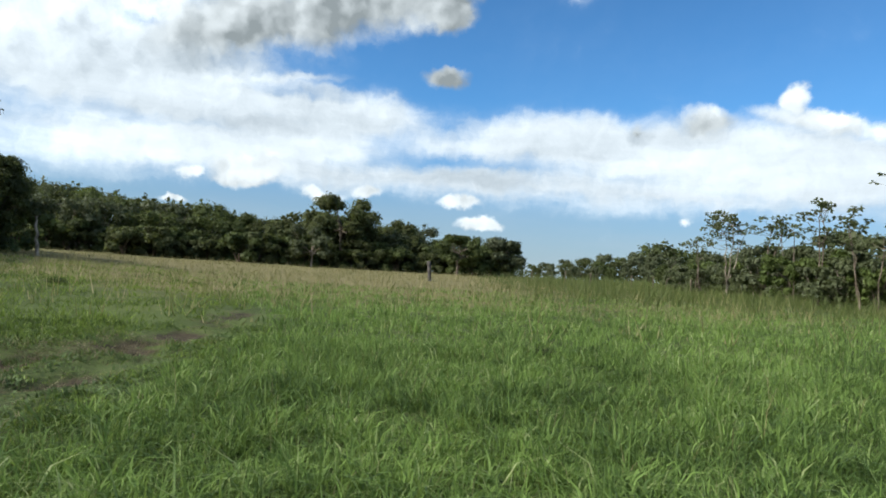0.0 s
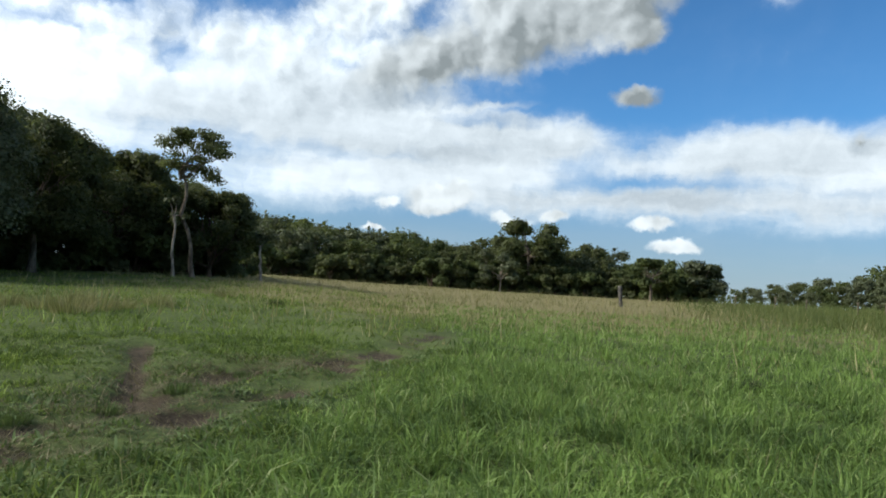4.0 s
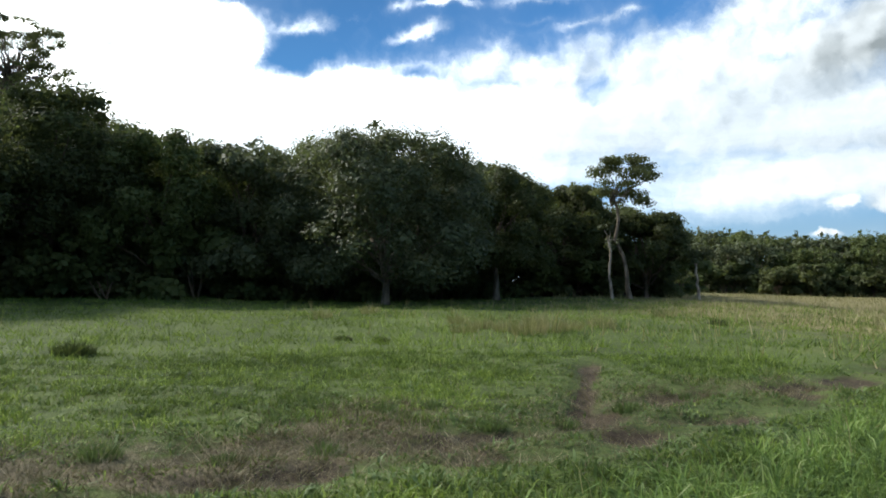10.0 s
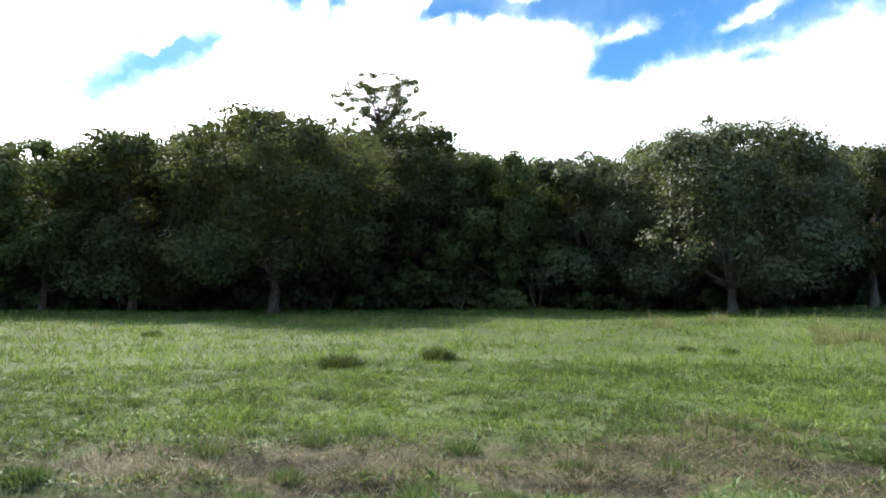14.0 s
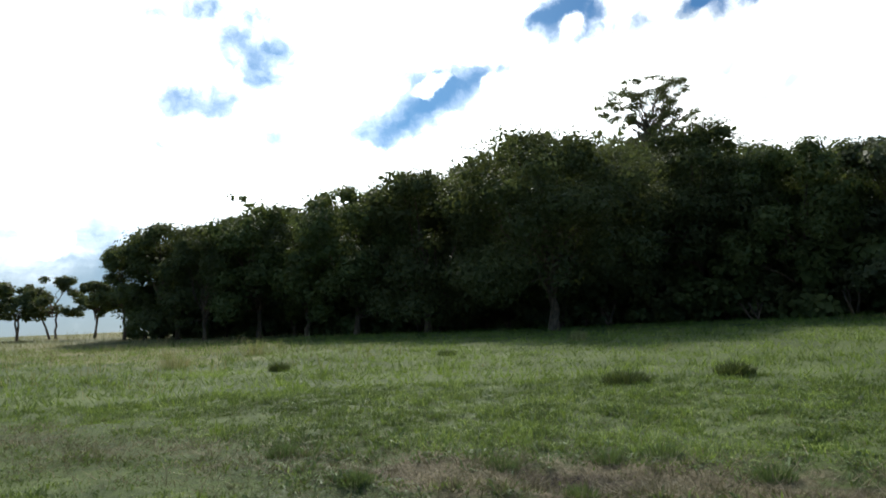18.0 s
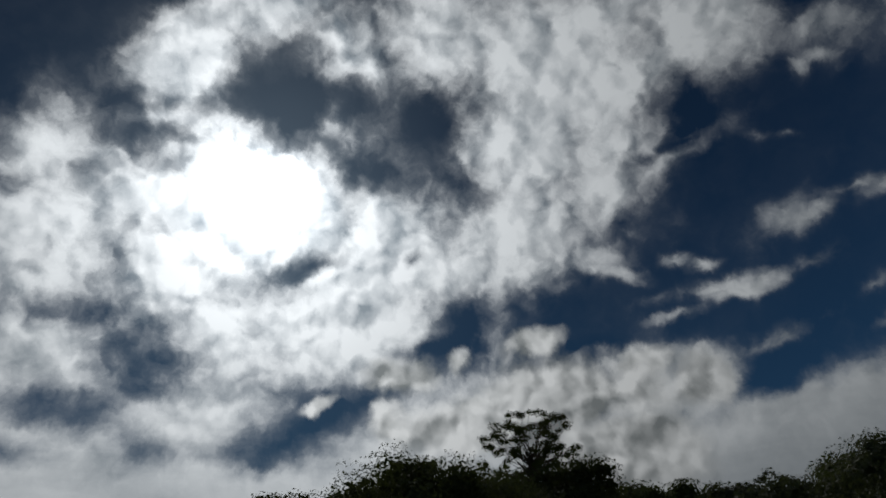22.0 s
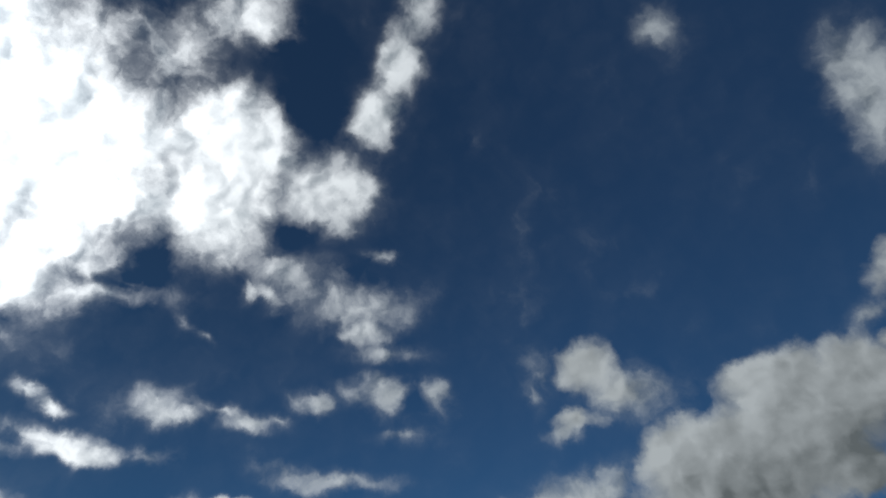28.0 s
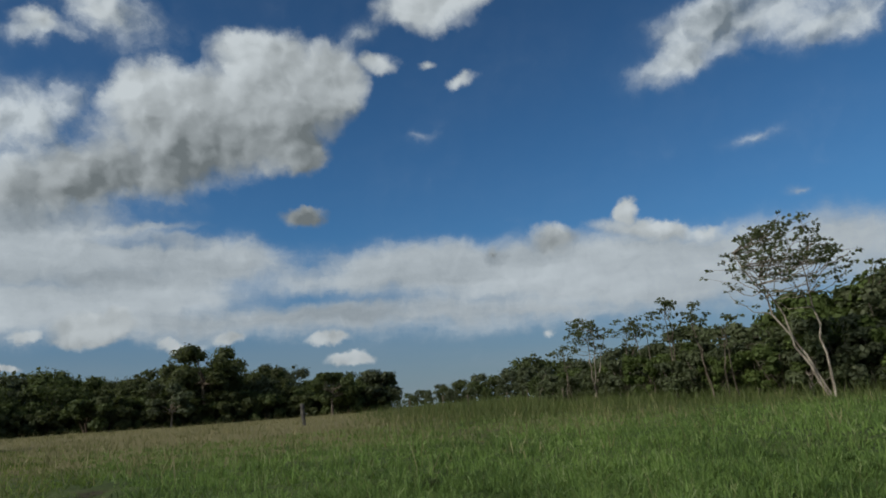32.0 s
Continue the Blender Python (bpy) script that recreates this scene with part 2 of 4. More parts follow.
veil(-9.7, 23.0, 3.2, 0.8, -2, 0.40)
veil(-40.8, 13.9, 1.5, 1.0, -10, 0.60)
shade(7.5, 20.5, 17.9, 4.7, 13, 0.85)
shade(-1.3, 24.7, 7.4, 8.2, -18, 0.55)
shade(19.6, 17.9, 12.5, 3.4, 13, 0.60)
shade(0.9, 16.4, 4.0, 2.3, 1, 1.60)
shade(9.7, 23.1, 12.6, 4.6, 16, 0.35)
shade(-26.4, 37.9, 5.0, 2.4, -12, 0.40)
# the low bank over the far woods, with small heaps before it
veil(-11.3, 11.1, 26.9, 4.2, -4, 1.30)
veil(-26.8, 9.7, 26.4, 4.8, -5, 1.25)
veil(11.9, 13.3, 16.7, 3.5, -3, 1.45)
veil(24.7, 12.3, 12.7, 6.4, 6, 1.35)
veil(-0.6, 8.3, 54.2, 3.2, -1, 0.95)
veil(20.7, 9.8, 16.0, 3.6, 4, 1.30)
veil(15.1, 11.4, 14.9, 2.5, -1, 1.40)
veil(-34.4, 9.4, 19.4, 4.9, -1, 1.10)
veil(-41.8, 9.8, 11.6, 4.1, -8, 1.00)
veil(16.9, 10.0, 25.1, 3.1, -0, 1.10)
veil(23.1, 15.8, 8.1, 2.5, 20, 1.20)
veil(14.3, 15.4, 8.9, 1.0, 9, 1.00)
veil(-17.3, 7.4, 31.0, 1.5, -3, 0.80)
veil(-48.9, 7.6, 14.1, 4.8, -8, 1.10)
gap(0.2, 12.7, 3.9, 1.7, -20, 0.70)
gap(12.5, 14.4, 6.3, 0.7, -2, 0.45)
gap(1.3, 9.7, 12.3, 1.1, 5, 0.40)
gap(22.4, 10.9, 7.0, 1.0, 5, 0.40)
gap(16.4, 5.6, 16.6, 1.1, 1, 0.60)
gap(-11.7, 9.7, 19.9, 0.8, 1, 0.30)
puff(-21.1, 13.0, 4.0, 1.9, 1, 1.15)
puff(-27.2, 14.4, 1.7, 1.9, 4, 1.30)
puff(-29.2, 12.9, 7.5, 1.4, -11, 1.15)
puff(-33.7, 12.2, 3.0, 1.3, -7, 1.00)
puff(17.2, 7.5, 4.0, 1.9, 2, 1.50)
puff(15.1, 8.2, 1.5, 1.7, 2, 1.40)
puff(21.3, 7.2, 1.6, 0.9, 2, 1.20)
puff(7.0, 6.8, 2.2, 1.0, 0, 1.30)
puff(10.6, 6.4, 2.9, 0.9, 0, 1.20)
puff(-1.2, 6.2, 2.6, 0.9, -1, 1.20)
puff(-2.8, 4.4, 2.8, 1.1, -1, 1.40)
puff(22.1, 4.9, 2.1, 0.5, 1, 1.10)
puff(-19.4, 5.4, 1.1, 0.8, -3, 0.90)
puff(-16.0, 12.3, 0.8, 0.7, -3, 0.90)
shade(-20.1, 12.3, 5.3, 1.6, 1, 0.70)
shade(-29.3, 12.0, 8.0, 1.0, -10, 0.50)
shade(17.1, 6.5, 4.9, 0.9, 1, 0.50)
shade(12.5, 14.6, 6.0, 0.8, 4, 0.50)
shade(-16.0, 12.2, 1.4, 1.1, -3, 0.80)
shade(-5.4, 8.0, 33.8, 1.6, -1, 0.40)
shade(19.1, 11.5, 10.7, 1.3, 4, 0.35)
# the bank over the near wood
veil(28.7, 14.9, 24.6, 11.8, -3, 1.35)
veil(48.0, 14.5, 33.9, 8.7, 2, 1.40)
veil(66.5, 13.9, 23.1, 7.3, 7, 1.45)
veil(18.7, 13.4, 15.6, 6.1, -5, 1.15)
veil(26.4, 21.4, 12.9, 4.8, 21, 1.15)
veil(55.1, 21.5, 6.0, 0.9, 15, 0.75)
veil(63.9, 21.2, 6.1, 1.1, 4, 0.80)
veil(36.9, 22.6, 4.5, 1.0, 6, 0.65)
veil(44.3, 22.6, 3.8, 0.7, 1, 0.50)
veil(52.3, 24.0, 6.7, 0.8, 5, 0.70)
veil(43.4, 24.5, 6.8, 0.6, 1, 0.60)
veil(73.9, 18.6, 9.0, 5.2, 12, 1.30)
veil(31.0, 19.5, 6.6, 2.2, 12, 1.00)
gap(39.2, 17.1, 4.3, 1.5, -0, 0.85)
gap(46.4, 17.8, 4.7, 0.9, -3, 0.60)
gap(51.1, 17.6, 3.1, 1.4, -6, 0.55)
gap(65.5, 18.6, 5.1, 1.5, 9, 0.90)
gap(54.5, 18.5, 3.0, 0.6, 5, 0.70)
gap(26.8, 11.4, 4.4, 2.0, -2, 0.40)
gap(45.0, 12.5, 4.8, 2.4, 2, 0.35)
gap(25.9, 18.3, 2.9, 0.7, -4, 0.50)
gap(69.7, 19.4, 1.2, 0.7, 11, 0.70)
gap(73.5, 17.6, 0.8, 0.8, 11, 0.70)
gap(14.0, 14.2, 3.6, 1.8, -7, 0.40)
gap(33.3, 10.9, 11.7, 1.3, -1, 0.35)
gap(39.1, 8.5, 9.6, 1.6, 1, 0.40)
veil(93.5, 16.9, 17.4, 9.2, 10, 1.40)
veil(71.4, 20.0, 5.3, 3.1, 3, 1.20)
veil(55.6, 21.4, 5.6, 1.2, 15, 0.90)
veil(76.8, 21.7, 6.6, 1.9, -5, 0.90)
veil(56.6, 23.6, 2.9, 1.3, 16, 0.70)
veil(61.5, 21.8, 6.1, 1.2, 9, 0.60)
gap(66.0, 19.1, 3.9, 2.0, 10, 0.70)
gap(80.1, 23.1, 4.3, 1.5, 7, 0.40)
# the heaps above the wood's edge
puff(96.8, 22.3, 5.2, 2.5, -7, 1.20)
puff(84.3, 24.6, 4.5, 2.2, 8, 1.10)
puff(92.0, 23.4, 1.9, 2.4, -4, 1.00)
puff(98.4, 18.8, 3.1, 3.9, 19, 1.10)
puff(91.3, 18.3, 12.0, 4.2, 6, 1.30)
puff(82.2, 19.9, 12.6, 5.4, -2, 1.35)
puff(76.1, 21.4, 4.2, 2.2, 11, 1.10)
puff(71.1, 19.6, 3.8, 3.4, -0, 1.25)
puff(104.5, 20.0, 3.2, 1.3, 21, 0.90)
puff(78.6, 15.3, 10.9, 5.4, -7, 1.30)
veil(66.9, 14.4, 13.9, 4.8, 6, 1.30)
veil(73.4, 12.8, 15.1, 5.1, 3, 1.30)
veil(59.8, 13.9, 9.9, 5.9, -0, 1.20)
veil(82.9, 14.8, 13.9, 5.0, -6, 1.20)
shade(77.9, 17.0, 5.6, 3.9, -8, 0.50)
shade(67.4, 12.4, 13.5, 3.5, 7, 0.50)
shade(119.6, 14.3, 3.5, 2.3, 26, 0.50)
shade(116.8, 12.3, 4.2, 1.7, 13, 0.50)
shade(128.6, 20.7, 3.2, 1.8, 10, 0.35)
shade(88.2, 19.5, 4.1, 2.7, -5, 0.30)
shade(105.9, 54.2, 5.2, 3.2, 51, 0.55)
shade(113.6, 50.3, 3.6, 2.5, 42, 0.25)
shade(104.5, 30.2, 9.3, 2.4, 6, 0.40)
shade(90.7, 50.8, 4.1, 3.4, 2, 0.25)
shade(98.0, 36.3, 3.8, 2.3, 4, 0.30)
shade(74.8, 52.5, 4.8, 2.8, -10, 0.25)
gap(70.8, 19.1, 1.5, 1.2, -11, 0.20)
puff(134.8, 7.3, 2.6, 2.4, 0, 1.30)
puff(135.7, 10.1, 2.3, 2.0, 2, 1.00)

# the broken sheet goes on, added in the unseen half to brighten shaded trees
veil(205, 38, 42, 26, 0, 1.3)
veil(265, 34, 46, 22, 0, 1.2)


def around(value, amount):
    return S.math("MULTIPLY", S.math("SUBTRACT", value, 0.5), amount)


def plus(*values):
    total = values[0]
    for value in values[1:]:
        total = S.math("ADD", total, value)
    return total


def domes(vector, scale):
    """Rounded cells, high in their middles."""
    node = S.put("ShaderNodeTexVoronoi")
    node.feature = "SMOOTH_F1"
    S.feed(node.inputs["Vector"], vector)
    node.inputs["Scale"].default_value, node.inputs["Smoothness"].default_value = scale, 0.6
    return node.outputs["Distance"]


def heaped(vector):
    return plus(S.math("MULTIPLY_ADD", domes(vector, 11.0), -0.62, 0.82), S.math("MULTIPLY", domes(vector, 26.0), -0.32), S.math("MULTIPLY", domes(vector, 60.0), -0.12))


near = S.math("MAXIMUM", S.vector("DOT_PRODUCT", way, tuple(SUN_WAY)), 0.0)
aloft = S.step(parts.outputs[2], 0.18, 0.42)
low_down = S.math("SUBTRACT", 1.0, aloft)
# fields of noise: broad sheets, torn wisps, flakes, and streaks low down
frayed = S.vector("ADD", way, S.vector("MULTIPLY", warp, (0.9, 0.9, 0.9)))
broad = S.noise(plan, 1.6, 5.0, 0.55)
wisp = S.noise(frayed, 7.0, 9.0, 0.6)
flake = S.noise(frayed, 30.0, 6.0, 0.6)
streak = S.noise(S.vector("ADD", S.vector("MULTIPLY", way, (2.6, 2.6, 17.0)), S.vector("MULTIPLY", warp, (5.0, 5.0, 5.0))), 1.0, 6.0, 0.55)
# the side of each swelling that is turned to the sun
sunward = S.vector("SUBTRACT", tuple(SUN_WAY), S.vector("MULTIPLY", way, S.vector("DOT_PRODUCT", way, tuple(SUN_WAY))))
sunward = S.vector("MULTIPLY", S.vector("NORMALIZE", sunward), (0.016, 0.016, 0.016))
rounder = S.vector("ADD", way, S.vector("MULTIPLY", warp, (0.5, 0.5, 0.5)))
cells = heaped(rounder)
relief = S.math("SUBTRACT", cells, heaped(S.vector("ADD", rounder, sunward)))
curl = S.math("SUBTRACT", wisp, S.noise(S.vector("ADD", frayed, sunward), 7.0, 9.0, 0.6))
# the high sheet: soft at its edges, torn overhead, drawn out in streaks low down
calm = S.math("MULTIPLY_ADD", aloft, 0.5, 0.5)
torn = plus(S.math("MULTIPLY", plus(around(wisp, 2.4), around(flake, 0.5)), calm), S.math("MULTIPLY", around(cells, 1.1), aloft), S.math("MULTIPLY", around(streak, 1.2), low_down))
full = plus(sheet[-1], S.math("MULTIPLY", S.step(sheet[-1], 0.2, 0.85), S.math("MULTIPLY_ADD", low_down, 0.06, 0.32)))
body = S.math("SUBTRACT", S.math("MULTIPLY_ADD", torn, S.step(sheet[-1], 0.0, 0.5, 0.12, 1.0), full), S.math("MULTIPLY", holes[-1], 0.82))
film = plus(S.math("MULTIPLY", S.step(body, 0.2, 1.2), 0.72), S.math("MULTIPLY", S.step(body, -0.2, 0.7), S.math("MULTIPLY", S.step(sheet[-1], 0.05, 0.7), 0.28)))
thick = S.step(body, 0.7, 2.0)
film_tone = plus(S.math("MULTIPLY_ADD", S.math("MULTIPLY", low_down, S.step(near, 0.9, 0.5)), -0.06, 0.79), S.math("MULTIPLY", S.math("MULTIPLY", relief, aloft), 3.1), S.math("MULTIPLY", S.math("MULTIPLY", curl, calm), 2.0), around(broad, 0.5), S.math("MULTIPLY", around(streak, 1.1), low_down))
film_tone = S.math("SUBTRACT", film_tone, plus(S.math("MULTIPLY", dull[-1], 0.55), S.math("MULTIPLY", thick, 0.16)), clamp=True)
# the heaped clouds, firmer, lit from the sun's side and grey beneath
pile = plus(heap[-1], S.math("MULTIPLY", plus(around(wisp, 1.0), around(flake, 0.3), around(cells, 0.7)), S.step(heap[-1], 0.0, 0.4)), S.math("MULTIPLY", S.step(heap[-1], 0.1, 0.7), 0.16))
firm = S.step(pile, 0.2, 0.85)
firm_tone = S.math("SUBTRACT", plus(S.step(near, 0.55, 0.85, 0.8, 0.6), S.math("MULTIPLY", relief, S.step(near, 0.55, 0.85, 1.7, 4.0)), S.math("MULTIPLY", curl, 0.7)), S.math("MULTIPLY", dull[-1], 0.72), clamp=True)
film_color = S.blend(film_tone, (0.36, 0.42, 0.47), (1.2, 1.25, 1.28))
firm_color = S.blend(firm_tone, (0.34, 0.37, 0.375), (1.24, 1.27, 1.27))
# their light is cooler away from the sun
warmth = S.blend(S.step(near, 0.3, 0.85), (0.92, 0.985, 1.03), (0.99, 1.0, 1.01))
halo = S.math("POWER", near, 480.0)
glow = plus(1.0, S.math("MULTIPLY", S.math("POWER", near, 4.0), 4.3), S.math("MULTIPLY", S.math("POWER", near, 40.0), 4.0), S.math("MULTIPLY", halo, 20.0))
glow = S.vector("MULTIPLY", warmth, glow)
blue = S.put("ShaderNodeTexSky")
blue.sky_type, blue.sun_disc = "NISHITA", False
blue.sun_elevation, blue.sun_rotation = radians(SUN_EL), radians(-SUN_AZ)
blue.air_density, blue.dust_density, blue.ozone_density = 1.0, 0.3, 3.0
deep = S.blend(S.step(parts.outputs[2], 0.02, 0.26), (0.055, 0.08, 0.105), (0.064, 0.124, 0.163))
deep = S.blend(S.step(parts.outputs[2], 0.25, 0.85), deep, (0.055, 0.092, 0.118))
clear = S.vector("MULTIPLY", S.vector("MULTIPLY", blue.outputs[0], deep), S.step(near, 0.2, 0.9, 1.0, 0.5))
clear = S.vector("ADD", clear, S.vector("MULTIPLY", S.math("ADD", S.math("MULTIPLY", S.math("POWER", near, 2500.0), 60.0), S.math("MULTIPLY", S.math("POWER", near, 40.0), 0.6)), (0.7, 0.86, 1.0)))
# a pale haze low over the horizon
haze = S.math("MULTIPLY", S.step(parts.outputs[2], 0.2, 0.0), S.math("MULTIPLY_ADD", streak, 0.7, 0.3))
clear = S.blend(haze, clear, (0.44, 0.56, 0.68))
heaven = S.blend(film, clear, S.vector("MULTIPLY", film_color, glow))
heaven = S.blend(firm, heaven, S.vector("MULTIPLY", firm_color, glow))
back = S.put("ShaderNodeBackground")
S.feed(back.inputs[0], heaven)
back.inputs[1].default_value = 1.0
S.feed(S.put("ShaderNodeOutputWorld").inputs[0], back.outputs[0])

# ---- materials ----
def material(name):
    mat = bpy.data.materials.new(name)
    mat.use_nodes = True
    mat.node_tree.nodes.clear()
    return mat, Nodes(mat.node_tree)


def finish(n, surface):
    n.feed(n.put("ShaderNodeOutputMaterial").inputs[0], surface)


def principled(n, color, rough, bump=None, strength=0.3, distance=0.02, gloss=0.5):
    node = n.put("ShaderNodeBsdfPrincipled")
    n.feed(node.inputs["Base Color"], (*color, 1.0) if isinstance(color, tuple) else color)
    n.feed(node.inputs["Roughness"], rough)
    n.feed(node.inputs["Specular IOR Level"], gloss)
    if bump is not None:
        b = n.put("ShaderNodeBump")
        b.inputs["Strength"].default_value, b.inputs["Distance"].default_value = strength, distance
        n.feed(b.inputs["Height"], bump)
        n.feed(node.inputs["Normal"], b.outputs[0])
    return node.outputs[0]


def leafy(name, dark, mid, light, patch=0.08, see=0.35, rough=0.5, light_share=0.25, gloss=0.4, piece=0.55):
    """Leaves or blades: three greens mixed by piece and by patch, with light passing through them."""
    mat, n = material(name)
    spot = n.put("ShaderNodeTexCoord").outputs["Object"]
    each = n.put("ShaderNodeNewGeometry").outputs["Random Per Island"]
    own = n.put("ShaderNodeObjectInfo").outputs["Random"]
    wide = n.math("ADD", n.math("MULTIPLY", n.noise(spot, patch, 3.0, 0.6), 0.55), n.math("MULTIPLY", n.noise(spot, patch * 7.0, 3.0, 0.6), 0.45))
    mixed = n.math("ADD", n.math("MULTIPLY_ADD", n.math("SUBTRACT", each, 0.5), piece, 0.275), n.math("ADD", n.math("MULTIPLY", n.math("SUBTRACT", wide, 0.5), 2.8), n.math("MULTIPLY", own, 0.3)))
    color = n.blend(n.step(mixed, 0.05, 0.75), dark, mid)
    color = n.blend(n.math("MULTIPLY", n.step(each, 1.0 - light_share, 1.0), n.step(wide, 0.35, 0.6)), color, light)
    body = principled(n, color, rough, gloss=gloss)
    glow = n.put("ShaderNodeBsdfTranslucent")
    n.feed(glow.inputs[0], n.blend(0.35, color, (0.16, 0.2, 0.03)))
    mix = n.put("ShaderNodeMixShader")
    mix.inputs[0].default_value = see
    n.feed(mix.inputs[1], body)
    n.feed(mix.inputs[2], glow.outputs[0])
    finish(n, mix.outputs[0])
    return mat


def barky(name, dark, light, scale=6.0):
    mat, n = material(name)
    spot = n.put("ShaderNodeTexCoord").outputs["Object"]
    long = n.vector("MULTIPLY", spot, (1.0, 1.0, 0.25))
    a = n.noise(long, scale, 6.0, 0.65)
    b = n.noise(spot, 0.9, 3.0, 0.5)
    color = n.blend(n.step(n.math("ADD", a, n.math("MULTIPLY", n.math("SUBTRACT", b, 0.5), 0.7)), 0.35, 0.68), dark, light)
    finish(n, principled(n, color, 0.9, a, 0.6, 0.03, 0.2))
    return mat


LEAF_DARK = leafy("dark_leaves", (0.055, 0.064, 0.026), (0.086, 0.1, 0.04), (0.11, 0.13, 0.052), 0.25, 0.42, 0.65, 0.25, 0.2, 0.25)
LEAF_OLIVE = leafy("olive_leaves", (0.058, 0.076, 0.026), (0.095, 0.12, 0.04), (0.13, 0.155, 0.06), 0.25, 0.42, 0.65, 0.25, 0.2, 0.25)
LEAF_GREY = leafy("grey_green_leaves", (0.062, 0.074, 0.038), (0.096, 0.112, 0.055), (0.14, 0.155, 0.085), 0.25, 0.32, 0.6, 0.25, 0.25, 0.25)
LEAF_BRIGHT = leafy("bright_leaves", (0.06, 0.085, 0.02), (0.1, 0.135, 0.034), (0.14, 0.18, 0.055), 0.3, 0.35, 0.65, 0.25, 0.2, 0.25)
BLADE_TALL = leafy("tall_green_grass", (0.056, 0.1, 0.026), (0.185, 0.285, 0.068), (0.4, 0.44, 0.21), 0.3, 0.42, 0.6, 0.13, 0.2)
BLADE_TURF = leafy("pasture_turf", (0.044, 0.078, 0.02), (0.178, 0.256, 0.046), (0.31, 0.38, 0.13), 0.3, 0.42, 0.7, 0.2, 0.12)
BLADE_WEED = leafy("broad_weeds", (0.045, 0.075, 0.025), (0.11, 0.165, 0.055), (0.17, 0.23, 0.1), 0.6, 0.3, 0.62, 0.2, 0.2)
BLADE_REED = leafy("reedy_green_grass", (0.075, 0.1, 0.03), (0.135, 0.165, 0.048), (0.24, 0.22, 0.1), 0.15, 0.35, 0.55, 0.2, 0.2)
BLADE_DRY = leafy("dry_seed_grass", (0.15, 0.15, 0.06), (0.3, 0.265, 0.125), (0.42, 0.36, 0.21), 0.12, 0.35, 0.65, 0.4, 0.2)
BLADE_DEAD = leafy("dead_grass", (0.09, 0.075, 0.042), (0.22, 0.185, 0.11), (0.36, 0.31, 0.2), 0.5, 0.15, 0.75, 0.3, 0.15)
BLADE_DARK = leafy("dark_tussock", (0.03, 0.045, 0.016), (0.06, 0.085, 0.03), (0.14, 0.14, 0.06), 1.5, 0.25, 0.55, 0.15, 0.25)
LEAF_PALE = leafy("pale_olive_leaves", (0.075, 0.09, 0.042), (0.115, 0.135, 0.062), (0.16, 0.18, 0.1), 0.25, 0.42, 0.65, 0.25, 0.2, 0.25)
BARK_GREY = barky("grey_bark", (0.075, 0.058, 0.042), (0.19, 0.155, 0.115))
BARK_PALE = barky("pale_bark", (0.16, 0.13, 0.1), (0.37, 0.315, 0.245))
BARK_BROWN = barky("brown_bark", (0.06, 0.042, 0.028), (0.15, 0.108, 0.073))
WOOD_POST = barky("weathered_wood", (0.05, 0.045, 0.04), (0.16, 0.145, 0.125), 14.0)


def ground_material():
    mat, n = material("pasture_soil")
    spot = n.put("ShaderNodeTexCoord").outputs["Object"]
    worn = n.put("ShaderNodeAttribute")
    worn.attribute_name = "dirt"
    dry = n.put("ShaderNodeAttribute")
    dry.attribute_name = "dry"
    dead = n.put("ShaderNodeAttribute")
    dead.attribute_name = "litter"
    fine = n.noise(spot, 9.0, 8.0, 0.65)
    broad = n.noise(spot, 0.22, 4.0, 0.55)
    green = n.blend(n.step(n.math("ADD", n.math("MULTIPLY", fine, 0.6), n.math("MULTIPLY", broad, 0.5)), 0.38, 0.72), (0.034, 0.05, 0.015), (0.095, 0.125, 0.034))
    straw = n.blend(fine, (0.11, 0.1, 0.04), (0.21, 0.18, 0.085))
    cover = n.blend(n.step(n.math("ADD", dry.outputs["Fac"], n.math("MULTIPLY", n.math("SUBTRACT", broad, 0.5), 0.9)), 0.2, 0.8), green, straw)
    soil = n.blend(n.step(n.math("ADD", n.math("MULTIPLY", n.noise(spot, 4.0, 6.0, 0.7), 0.5), n.math("MULTIPLY", n.noise(spot, 30.0, 6.0, 0.7), 0.5)), 0.36, 0.66), (0.014, 0.011, 0.007), (0.09, 0.068, 0.043))
    chaff = n.blend(n.step(n.noise(spot, 22.0, 6.0, 0.7), 0.3, 0.7), (0.068, 0.056, 0.032), (0.2, 0.165, 0.1))
    torn = n.math("MULTIPLY", n.math("SUBTRACT", n.noise(spot, 2.6, 7.0, 0.68), 0.5), 1.3)
    cover = n.blend(n.step(n.math("ADD", dead.outputs["Fac"], torn), 0.3, 0.7), cover, chaff)
    bare = n.step(n.math("ADD", worn.outputs["Fac"], torn), 0.3, 0.75)
    color = n.blend(bare, cover, soil)
    finish(n, principled(n, color, 0.95, n.noise(spot, 16.0, 8.0, 0.7), 0.7, 0.05, 0.15))
    return mat


SOIL = ground_material()

